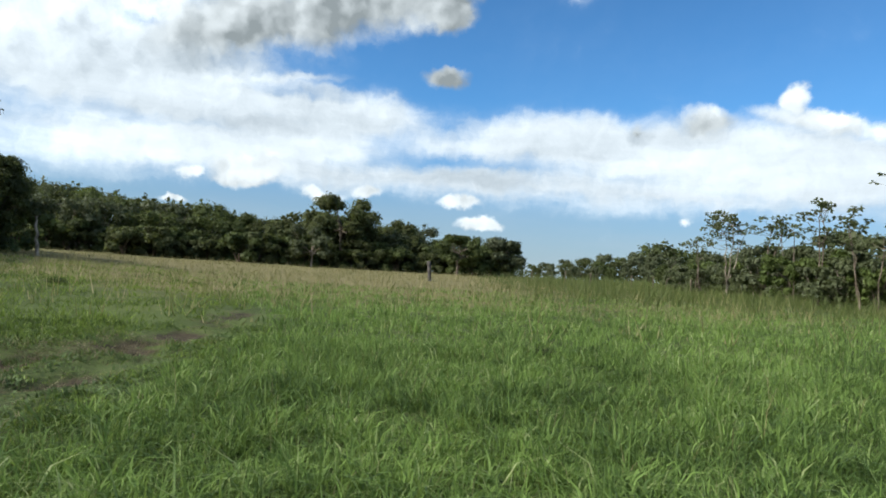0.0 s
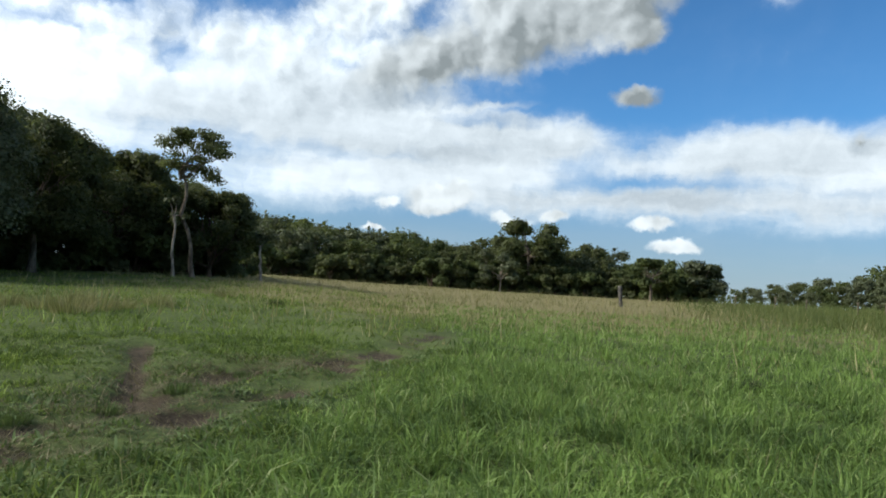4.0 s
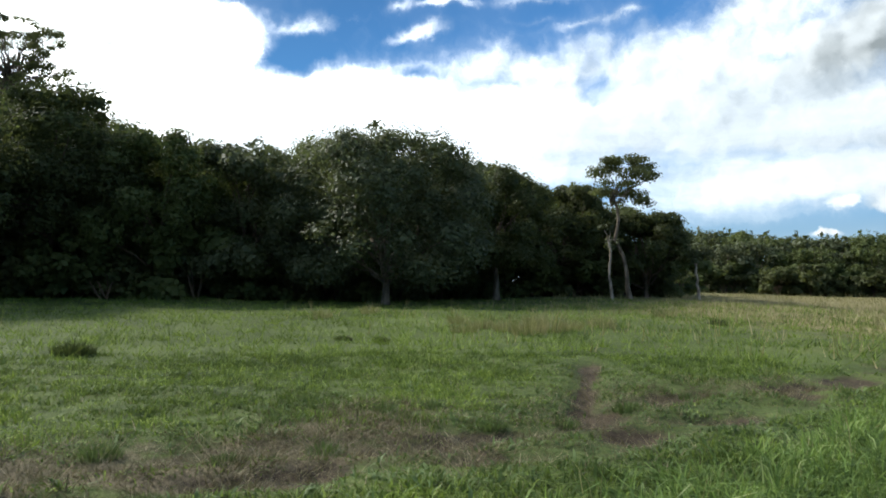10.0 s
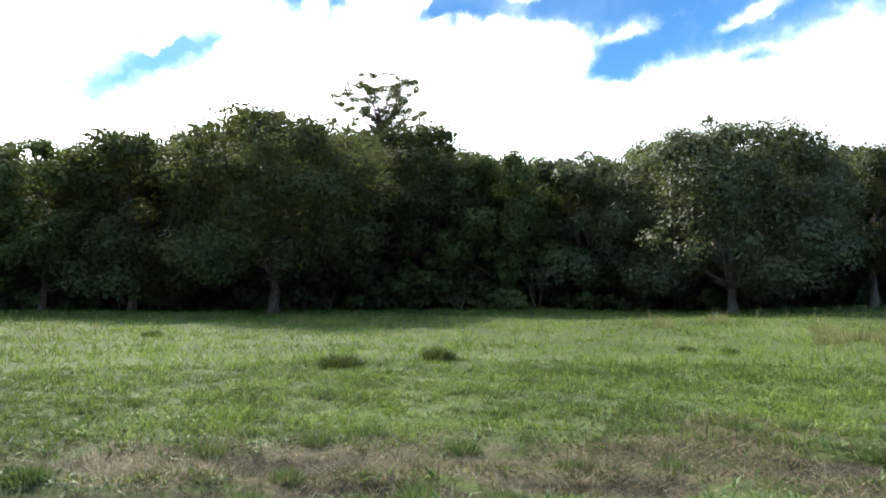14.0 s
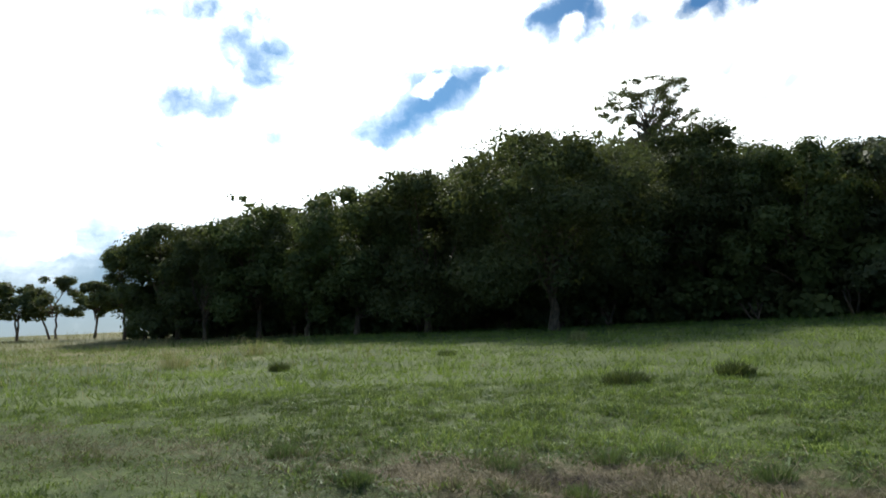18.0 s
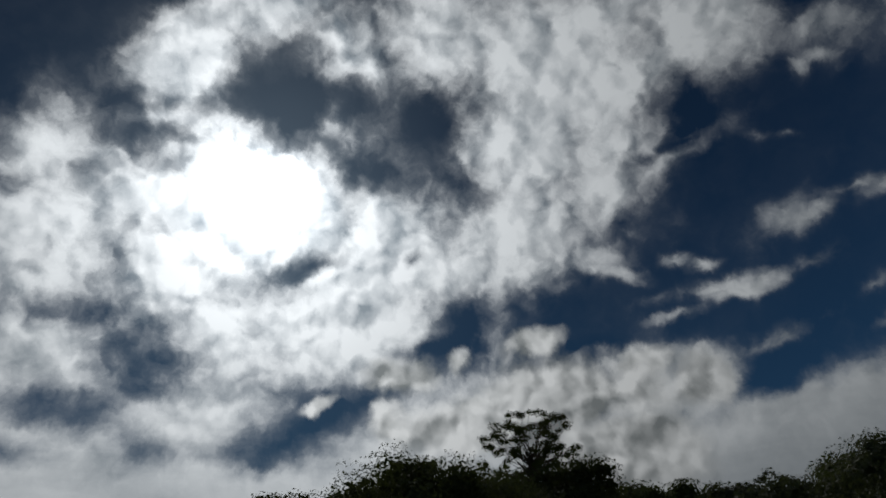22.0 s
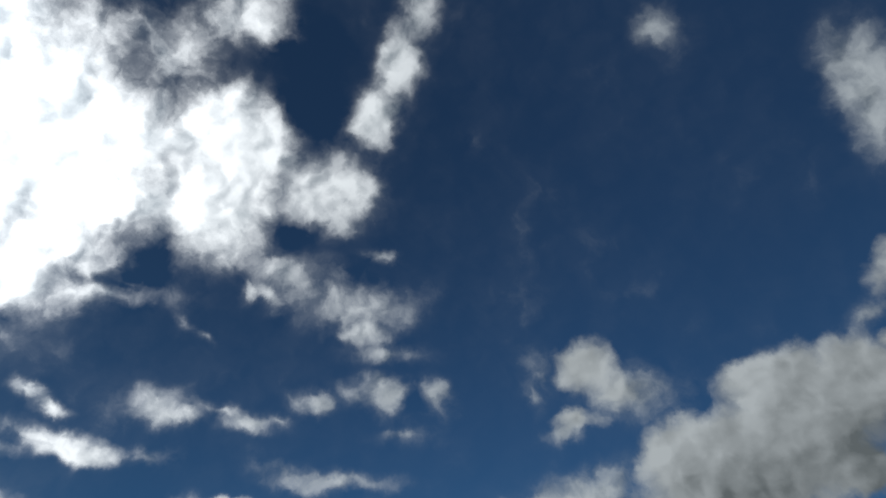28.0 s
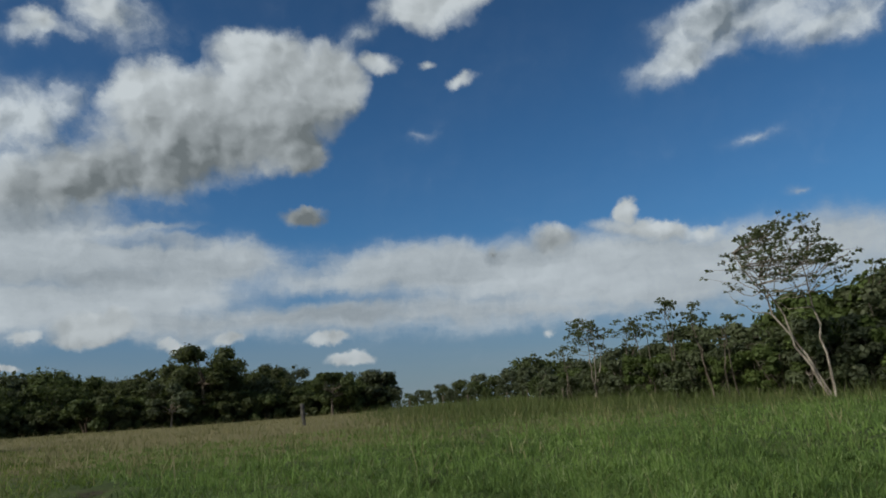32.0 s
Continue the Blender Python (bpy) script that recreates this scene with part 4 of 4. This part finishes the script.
rng = np.random.default_rng(7)
for row, (r0, gap_az, lower) in enumerate(((57.0, 4.6, 0.93), (66.0, 4.4, 0.99), (78.0, 4.2, 0.97))):
    az = (50.0, 38.0, 34.0)[row]
    while az < 128.5:
        r = r0 + rng.uniform(-2, 2)
        high = height_to(az, r, skyline(az) * lower * rng.uniform(0.88, 1.0))
        tree_thing("wood_tree", WOOD[rng.integers(6)], at(az, r), rng.uniform(0, 360), high / 12.0, "dark leafy tree standing close among others in the wood", "trees of the near wood")
        az += gap_az * rng.uniform(0.8, 1.2)
# the low growth along the wood's foot
SHRUB = [broadleaf(60 + k, 3.0, 2.0, 0.25, 0.06, 16, 1500, 0.33, BARK_BROWN, (LEAF_DARK, LEAF_OLIVE)[k % 2], forks=3, limbs=5) for k in range(4)]
az = 33.0
while az < 128.0:
    r = float(np.interp(az, [33, 40, 50, 58, 95, 110, 128], [66, 63, 55, 50, 49, 53, 66])) + rng.uniform(-0.5, 3)
    tree_thing("shrub", SHRUB[rng.integers(4)], at(az, r), rng.uniform(0, 360), rng.uniform(0.75, 1.7), "dark leafy shrub in the shade of the wood", "shrubs at the wood's foot", "shrub")
    az += rng.uniform(1.3, 2.4)

for r0, lo in ((70.0, 36.0), (84.0, 36.0)):
    az = lo
    while az < 126.0:
        tree_thing("shrub", SHRUB[rng.integers(4)], at(az, r0 + rng.uniform(-2, 2)), rng.uniform(0, 360), rng.uniform(1.4, 2.0), "dark leafy shrub deep in the wood", "shrubs inside the wood", "shrub")
        az += rng.uniform(2.0, 3.0)

# ---- the far wood across the pasture ----
FAR = [broadleaf(80 + k, 11.0, 4.4 + 0.4 * (k % 3), 0.6 + 0.5 * (k % 2), 0.2, 44, 2900, 0.46, BARK_GREY, (LEAF_DARK, LEAF_OLIVE, LEAF_GREY)[k % 3], tops=2, limbs=6, airy=0.8) for k in range(6)]
FAR_LINE = ((-6.4, 2.6), (-3, 3.4), (0, 3.4), (2, 4.1), (4, 4.3), (6, 4.0), (8, 5.0), (12, 4.9), (14, 4.5), (17, 4.3), (20, 5.0), (24, 4.8), (28, 5.5), (31, 5.2), (36, 5.5))
for row, (r0, lower) in enumerate(((108.0, 0.82), (116.0, 0.97), (126.0, 1.0))):
    az = -5.6 + row * 0.8
    while az < 35.0:
        r = r0 + rng.uniform(-2, 2)
        el = float(np.interp(az, [a for a, e in FAR_LINE], [e for a, e in FAR_LINE]))
        high = height_to(az, r, el * lower * rng.uniform(0.86, 1.02))
        tree_thing("far_tree", FAR[rng.integers(6)], at(az, r), rng.uniform(0, 360), high / 11.0, "leafy tree in the far wood beyond the dry pasture", "trees of the far wood")
        az += rng.uniform(1.5, 2.3)
for row, r0 in enumerate((103.0, 106.5)):
    az = -5.2
    while az < 33.5:
        tree_thing("shrub", SHRUB[rng.integers(4)], at(az, r0 + rng.uniform(-1.5, 1.5)), rng.uniform(0, 360), rng.uniform(0.7, 1.5), "dark leafy shrub at the far wood's foot", "shrubs at the far wood's foot", "shrub")
        az += rng.uniform(0.9, 1.5)
MEADOW = "single trees before the far wood"
plant("spreading_tree", 8.9, 106, 6.2, 6.6, 0.45, 0.34, 90, 34, 9000, 0.42, BARK_GREY, LEAF_DARK, "tall dark tree with a wide spreading crown", MEADOW, airy=0.8, loose=0.3, dense=0.08)
plant("young_tree", 11.2, 100, 3.3, 2.9, 0.32, 0.15, 91, 16, 3000, 0.36, BARK_PALE, LEAF_GREY, "small grey-green tree with a pale trunk", MEADOW)
plant("spreading_tree", -1.2, 98, 3.5, 3.4, 0.4, 0.2, 92, 18, 3800, 0.36, BARK_GREY, LEAF_OLIVE, "flat-topped tree with a dark trunk before the wood", MEADOW, airy=0.9, loose=0.3, dense=0.08)
plant("round_tree", -4.8, 102, 3.4, 3.3, 0.2, 0.2, 93, 20, 4600, 0.36, BARK_GREY, LEAF_GREY, "round grey-green tree at the end of the far wood", MEADOW)
plant("spreading_tree", 3.9, 112, 4.5, 3.0, 0.4, 0.2, 94, 14, 3000, 0.4, BARK_GREY, LEAF_DARK, "dark tree with an uneven crown above the wood", MEADOW, loose=0.3, dense=0.08)

# ---- the lower woods in the distance ----
LOW_WOOD = [broadleaf(95 + k, 11.0, 4.6, 0.8, 0.2, 30, 1300, 0.7, BARK_GREY, (LEAF_OLIVE, LEAF_DARK, LEAF_GREY)[k], limbs=4) for k in range(3)]
for row, (r0, lower) in enumerate(((150.0, 0.62), (170.0, 0.85), (190.0, 1.0))):
    az = -6.5 - row
    while az > -62.0:
        r = r0 + rng.uniform(-6, 6)
        el = float(np.interp(-az, [6, 8.4, 11.3, 15, 17, 19.5, 24, 40, 62], [1.6, 1.5, 2.3, 2.5, 3.4, 3.1, 3.4, 4.2, 4.2]))
        high = height_to(az, r, el * lower * rng.uniform(0.85, 1.03))
        tree_thing("distant_tree", LOW_WOOD[rng.integers(3)], at(az, r), rng.uniform(0, 360), max(high, 2.5) / 11.0, "green tree in the low woods in the distance", "trees of the distant woods")
        az -= rng.uniform(1.1, 1.9)
# the small trees past the end of the near wood, with sky under their crowns
for az, r, el, spread in ((131.6, 84, 4.2, 2.0), (134.4, 88, 4.6, 3.2), (136.6, 90, 4.1, 2.8), (138.8, 92, 4.3, 3.2), (142.0, 95, 4.0, 3.0)):
    plant("field_tree", az, r, el, spread, 0.36, 0.13, int(az * 10), 30, 4200, 0.3, BARK_BROWN, LEAF_DARK, "small dark tree standing open in the field", "trees past the wood", forks=2, dense=0.05, loose=0.2, airy=0.75)

# ---- the thicket of pale-stemmed trees and bushes ----
THICKET = "pale-stemmed trees of the thicket"
for az, r, el, spread, stems, leaf, limbs, seed, lean in (
        (-39.9, 40, 11.8, 3.1, 3, 0.2, 80, 101, 0.11), (-23.0, 62, 6.2, 2.0, 3, 0.24, 30, 102, 0.08), (-29.6, 52, 7.4, 1.7, 2, 0.24, 14, 103, 0.06),
        (-31.8, 50, 6.5, 1.4, 2, 0.24, 10, 104, 0.02), (-25.6, 60, 5.9, 1.6, 2, 0.24, 10, 105, 0.05), (-27.6, 56, 6.4, 1.5, 2, 0.24, 10, 106, 0.05),
        (-45.5, 46, 8.0, 2.0, 2, 0.24, 16, 107, 0.08), (-18.2, 74, 3.7, 1.6, 1, 0.34, 8, 108, 0.05), (-33.6, 47, 5.6, 1.3, 2, 0.24, 8, 109, 0.04),
        (-36.6, 46, 4.6, 1.2, 2, 0.28, 6, 110, 0.06), (-21.0, 66, 4.6, 1.3, 2, 0.25, 8, 111, 0.08)):
    tree_thing("cecropia_tree", cecropia(seed, height_to(az, r, el), spread, stems, leaf, limbs, (BARK_GREY, BARK_PALE)[seed < 103], LEAF_PALE, lean), at(az, r), az,
               label="pale-stemmed tree with open limbs and broad leaf rosettes", group=THICKET)
BUSH = [broadleaf(120 + k, 4.0, 2.2, 0.7, 0.06, 18, 1600, 0.28, (BARK_PALE, BARK_GREY)[k % 2], (LEAF_PALE, LEAF_BRIGHT, LEAF_GREY, LEAF_PALE)[k % 4], forks=3, airy=0.78) for k in range(4)]
for row in range(3):
    az = -19.5
    while az > -64.0:
        r = float(np.interp(-az, [19, 24, 30, 40, 64], [70, 62, 52, 45, 42])) + 4.5 * row + rng.uniform(-1, 1)
        el = float(np.interp(-az, [19, 22, 26, 30, 34, 40, 44, 64], [2.2, 3.2, 4.2, 5.2, 5.2, 6.2, 7.0, 7.5])) * (0.68, 0.85, 1.0)[row] * rng.uniform(0.6, 1.1)
        tree_thing("bush", BUSH[rng.integers(4)], at(az, r), rng.uniform(0, 360), max(0.4, height_to(az, r, el) / 4.0), "dense green bush in the thicket", "bushes of the thicket", "bush")
        az -= rng.uniform(1.4, 2.4)

# ---- grass ----
def blades(rng, x, y, high, wide, lean, segs=2, way=None):
    """Curved tapering blades at the given places: verts and faces."""
    n = len(x)
    z = ground_z(x, y) - 0.02
    a = rng.uniform(0, 2 * np.pi, n) if way is None else way + rng.normal(0, 0.7, n)
    b = rng.uniform(0, 2 * np.pi, n)
    tilt = lean * np.abs(rng.normal(0.6, 0.45, n))
    foot = np.stack([x, y, z], 1)
    over = np.stack([np.cos(a) * tilt, np.sin(a) * tilt, np.zeros(n)], 1)
    side = np.stack([np.cos(b), np.sin(b), np.zeros(n)], 1) * (wide * 0.5)[:, None]
    rise = np.stack([np.zeros(n), np.zeros(n), high], 1)
    if segs == 1:
        tip = foot + rise + over * high[:, None]
        return np.stack([foot - side, foot + side, tip], 1).reshape(-1, 3), [np.arange(3 * n).reshape(-1, 3)]
    mid = foot + rise * 0.55 + over * (high * 0.28)[:, None]
    tip = foot + rise * (1 - 0.25 * tilt[:, None]) + over * high[:, None]
    verts = np.stack([foot - side, foot + side, mid + side * 0.8, mid - side * 0.8, tip], 1).reshape(-1, 3)
    k = np.arange(n) * 5
    return verts, [np.stack([k, k + 1, k + 2, k + 3], 1), np.stack([k + 3, k + 2, k + 4], 1)]


def scatter(rng, count, r0, r1, a0, a1, power=1.0):
    """Places in a ring sector, thinning outwards."""
    k = rng.random(count)
    r = (r0**power + (r1**power - r0**power) * k) ** (1 / power)
    a = np.radians(rng.uniform(a0, a1, count))
    return -np.sin(a) * r, np.cos(a) * r


def tall_side(x, y):
    """How much of the long grass grows here, from 0 to 1."""
    edge = np.interp(y, [-40, 0, 4, 9, 13, 17, 30, 120], [-2.0, -2.8, -3.0, -3.2, -3.3, -4.2, -9.0, -60.0])
    return np.clip((x - edge) / 0.7 + 0.5 + 0.4 * swell(x, y, 1.1, 7.0), 0, 1)


def fade(value, start, end):
    return np.clip((value - start) / (end - start), 0, 1)


def clumpy(x, y, seed=0.0):
    """Where the turf stands in thick clumps and where it opens, from 0 to 1."""
    u, v = 0.83 * x - 0.55 * y, 0.55 * x + 0.83 * y
    return np.clip(0.5 + 0.42 * swell(u, v, 0.24, seed) + 0.34 * swell(x, y, 0.61, seed + 3.0) + 0.2 * swell(v, u, 1.9, seed + 5.0), 0, 1)


def by_track(x, y):
    """How worn and short the grass is beside the ruts and on the trampled strip."""
    d = np.minimum(np.minimum(off_line(x, y, RUT_FAR), off_line(x, y, RUT_NEAR)), off_line(x, y, SPUR))
    return np.clip(np.maximum(np.exp(-((d / 0.75) ** 2)), 0.6 * litter_at(x, y)), 0, 1)


def build_grass(name, rng, x, y, keep, high, wide, lean, segs, mat, label, tuft=1, loose=0.06, worn=0.66):
    """Grass of tufts at the given places, each tuft of as many blades that lean outwards."""
    ok = rng.random(len(x)) < keep
    x, y = np.repeat(x[ok], tuft), np.repeat(y[ok], tuft)
    size = np.repeat(0.45 + 1.1 * rng.random(np.sum(ok)) ** 1.6, tuft)
    a = rng.uniform(0, 2 * np.pi, len(x))
    d = np.abs(rng.normal(0, loose, len(x))) * size
    x, y = x + np.cos(a) * d, y + np.sin(a) * d
    tall = rng.uniform(*high, len(x)) * size * (0.6 + 0.75 * clumpy(x, y)) * (1 + 0.2 * swell(x, y, 1.3, 2.0)) * (1 - worn * by_track(x, y))
    verts, faces = blades(rng, x, y, tall, rng.uniform(*wide, len(x)), lean, segs, a)
    return tagged(new(name, mesh_of(name, verts, faces, [mat])), label, "grass", kind="stuff")


rng = np.random.default_rng(21)
x, y = scatter(rng, 17000, 2.6, 13.0, -54, 62, 1.4)
build_grass("tall_grass", rng, x, y, tall_side(x, y) * (0.8 + 0.3 * swell(x, y, 0.8)), (0.1, 0.29), (0.009, 0.02), 1.7, 2, BLADE_TALL, "long green grass with some dry tips", 12, 0.07)
x, y = scatter(rng, 22000, 12.0, 40.0, -58, 55, 1.1)
build_grass("tall_grass", rng, x, y, tall_side(x, y) * (1 - 0.7 * fade(np.hypot(x, y), 26, 40)), (0.11, 0.28), (0.014, 0.03), 1.3, 2, BLADE_TALL, "long green grass further out in the pasture", 6, 0.12)
x, y = scatter(rng, 36000, 2.6, 15.0, 14, 155, 1.4)
build_grass("pasture_turf", rng, x, y, (1 - tall_side(x, y)) * (1 - np.clip(np.maximum(dirt_at(x, y) * 1.2, 0.5 * litter_at(x, y)), 0, 0.88)) * (0.2 + 0.9 * clumpy(x, y)), (0.045, 0.125), (0.009, 0.022), 1.8, 2, BLADE_TURF, "short broad-bladed pasture grass in uneven tufts", 11, 0.11)
x, y = scatter(rng, 34000, 14.0, 54.0, 16, 155, 1.1)
build_grass("pasture_turf", rng, x, y, (1 - tall_side(x, y) * 0.7) * (0.12 + clumpy(x / 2.2, y / 2.2)) * (1 - 0.8 * dirt_at(x, y)), (0.06, 0.24), (0.018, 0.042), 1.4, 1, BLADE_TURF, "pasture grass reaching to the wood", 6, 0.16)
x, y = scatter(rng, 16000, 3.0, 15.0, 8, 120, 1.3)
beside = np.exp(-((np.minimum(off_line(x, y, RUT_FAR), off_line(x, y, RUT_NEAR)) - 0.55) / 0.4) ** 2)
build_grass("broad_weeds", rng, x, y, np.clip((beside * (0.2 + clumpy(x, y, 2.0)) + 0.08 * (1 - tall_side(x, y))) * (1 - 1.4 * dirt_at(x, y)) * (1 - litter_at(x, y)), 0, 1), (0.05, 0.13), (0.018, 0.036), 1.9, 2, BLADE_WEED, "low broad-leaved weeds along the cart track", 8, 0.09, 0.25)
x, y = scatter(rng, 34000, 3.2, 13.0, 18, 155, 1.3)
build_grass("dead_grass", rng, x, y, np.clip((litter_at(x, y) * 1.1 + 0.35 * dirt_at(x, y)) * (1 - 0.5 * dirt_at(x, y)) + 0.03, 0, 1), (0.04, 0.12), (0.007, 0.014), 2.2, 1, BLADE_DEAD, "trampled dead grass along the cart track", 9, 0.12, 0.0)
x, y = scatter(rng, 1000, 3.0, 16.0, -54, 60, 1.2)
build_grass("dry_stalks", rng, x, y, tall_side(x, y), (0.2, 0.42), (0.004, 0.008), 0.8, 2, BLADE_DRY, "thin dry stalks among the green grass", 2, 0.03)
x, y = scatter(rng, 36000, 15.0, 118.0, -64, 155, 1.15)
build_grass("dry_grass", rng, x, y, dry_at(x, y) * (0.75 + 0.5 * swell(x, y, 4.0)), (0.25, 0.62), (0.02, 0.045), 0.55, 1, BLADE_DRY, "dry tan grass gone to seed", 4, 0.2)
x, y = scatter(rng, 30000, 28.0, 112.0, -68, 0, 1.2)
az = np.degrees(np.arctan2(-x, y))
build_grass("reedy_grass", rng, x, y, fade(np.hypot(x, y), 30, 52) * fade(-az, 2, 14), (0.3, 0.95), (0.03, 0.06), 0.8, 1, BLADE_REED, "tall reedy green grass before the thicket", 4, 0.25)
x, y = scatter(rng, 5200, 0.25, 3.2, 0, 360, 1.6)
build_grass("pasture_turf", rng, x, y, np.full(len(x), 0.9), (0.06, 0.18), (0.009, 0.02), 1.7, 2, BLADE_TALL, "green pasture grass at the middle of the pasture", 8, 0.08)
x, y = scatter(rng, 16000, 2.6, 60.0, 155, 306, 0.9)
build_grass("pasture_turf", rng, x, y, np.full(len(x), 0.9), (0.08, 0.24), (0.014, 0.034), 1.4, 1, BLADE_TURF, "pasture grass on the open side of the field", 6, 0.14)

# ---- single tussocks, posts and stalks ----
def tussock(seed, wide, high, count, mat):
    """The mesh of one dense round tussock of blades."""
    rng = np.random.default_rng(seed)
    a = rng.uniform(0, 2 * np.pi, count)
    d = wide * np.sqrt(rng.random(count))
    foot = np.stack([np.cos(a) * d, np.sin(a) * d, np.full(count, -0.03)], 1)
    tall = high * (1.05 - 0.6 * (d / wide) ** 2) * rng.uniform(0.6, 1.1, count)
    over = np.stack([np.cos(a), np.sin(a), np.zeros(count)], 1) * (tall * 0.55 * (0.25 + d / wide))[:, None] + rng.normal(0, 0.05 * high, (count, 3)) * (1, 1, 0)
    b = rng.uniform(0, 2 * np.pi, count)
    side = np.stack([np.cos(b), np.sin(b), np.zeros(count)], 1) * 0.009
    rise = np.stack([np.zeros(count), np.zeros(count), tall], 1)
    mid = foot + rise * 0.62 + over * 0.35
    tip = foot + rise + over
    verts = np.stack([foot - side, foot + side, mid + side * 0.8, mid - side * 0.8, tip], 1).reshape(-1, 3)
    k = np.arange(count) * 5
    return mesh_of("tussock", verts, [np.stack([k, k + 1, k + 2, k + 3], 1), np.stack([k + 3, k + 2, k + 4], 1)], [mat])


DARK_TUFT = [tussock(200 + k, 0.5, 0.5, 700, BLADE_DARK) for k in range(3)]
PALE_TUFT = [tussock(210 + k, 0.55, 0.85, 190, BLADE_DRY) for k in range(2)]
GREEN_TUFT = [tussock(220 + k, 0.34, 0.36, 220, BLADE_WEED) for k in range(3)]
place_rng = np.random.default_rng(31)


def tuft_thing(me, az, r, size, label, group):
    ob = new("grass_tussock", me)
    ob.matrix_basis = Matrix.Translation(at(az, r)) @ Matrix.Rotation(place_rng.uniform(0, 6.3), 4, "Z") @ Matrix.Diagonal((size, size, size * place_rng.uniform(0.8, 1.05), 1))
    return tagged(ob, label, "tussock", group)


for az, r, size in ((89.3, 13.8, 0.85), (81.1, 15.2, 0.75), (60.7, 18.0, 0.45), (104.0, 23.0, 0.6), (57.5, 17.4, 0.4), (118.0, 21.0, 0.6), (30.0, 26.0, 0.6), (-9.0, 12.5, 0.45)):
    tuft_thing(DARK_TUFT[int(az) % 3], az, r, size, "dark dense grass tussock standing in the pasture", "dark tussocks in the pasture")
for az, r, size in ((45.0, 19.4, 0.9), (43.2, 20.4, 1.0), (46.8, 20.8, 0.8), (49.0, 22.0, 0.7), (44.4, 21.6, 0.7), (41.4, 21.4, 0.7), (50.5, 20.6, 0.7), (39.0, 22.5, 0.8), (51.0, 24.0, 0.7), (62.5, 27.0, 0.7), (93.0, 30.0, 0.7), (126.0, 26.0, 0.9), (120.0, 30.0, 0.9), (34.0, 30.0, 0.8), (58.5, 31.0, 0.8)):
    tuft_thing(PALE_TUFT[int(az) % 2], az, r, size, "pale dry grass tussock with seed stalks", "pale tussocks in the pasture")
for az, r, size in ((96.5, 5.4, 0.45), (83.0, 5.2, 0.5), (107.0, 5.6, 0.45), (75.5, 5.3, 0.35), (91.0, 7.2, 0.5), (87.0, 7.4, 0.6), (118.0, 8.0, 0.5), (66.0, 7.6, 0.4), (48.0, 7.6, 0.45), (42.0, 8.0, 0.5), (62.0, 6.6, 0.5), (70.0, 6.3, 0.4), (79.0, 6.8, 0.55), (100.0, 7.0, 0.5), (112.0, 6.6, 0.5), (57.0, 8.2, 0.5), (53.0, 8.6, 0.45), (88.0, 5.6, 0.35), (93.5, 6.1, 0.45), (37.0, 8.9, 0.5), (32.0, 10.4, 0.5)):
    tuft_thing(GREEN_TUFT[int(az) % 3], az, r, size, "green grass tuft beside the cart track", "green tufts by the track")


def fence_post(az, r, high, thick, lean, bark, label):
    rng = np.random.default_rng(int(r * 10 + abs(az) * 7))
    steps = 7
    line = np.stack([np.linspace(0, lean, steps) * high, rng.normal(0, 0.006, steps), np.linspace(-0.3, high, steps)], 1)
    v, f = tube(line, thick * (1 + rng.normal(0, 0.06, steps)), 9)
    top = np.arange(len(v) - 9, len(v))[None]
    ob = new("fence_post", mesh_of("fence_post", v, [f, top], [bark], False))
    ob.matrix_basis = Matrix.Translation(at(az, r)) @ Matrix.Rotation(radians(az), 4, "Z")
    return tagged(ob, label, "post", "posts of the old fence")


fence_post(1.1, 58, 1.75, 0.16, -0.09, WOOD_POST, "thick weathered wooden post standing in dry grass")
for az, r, high in ((-7.6, 78, 1.3), (-10.4, 76, 1.35), (-12.5, 75, 1.3), (-15.8, 70, 1.3), (-17.5, 68, 1.35), (-20.4, 64, 1.3)):
    fence_post(az, r, high + 0.15, 0.06, -0.03, BARK_GREY, "thin pale fence post in tall grass")
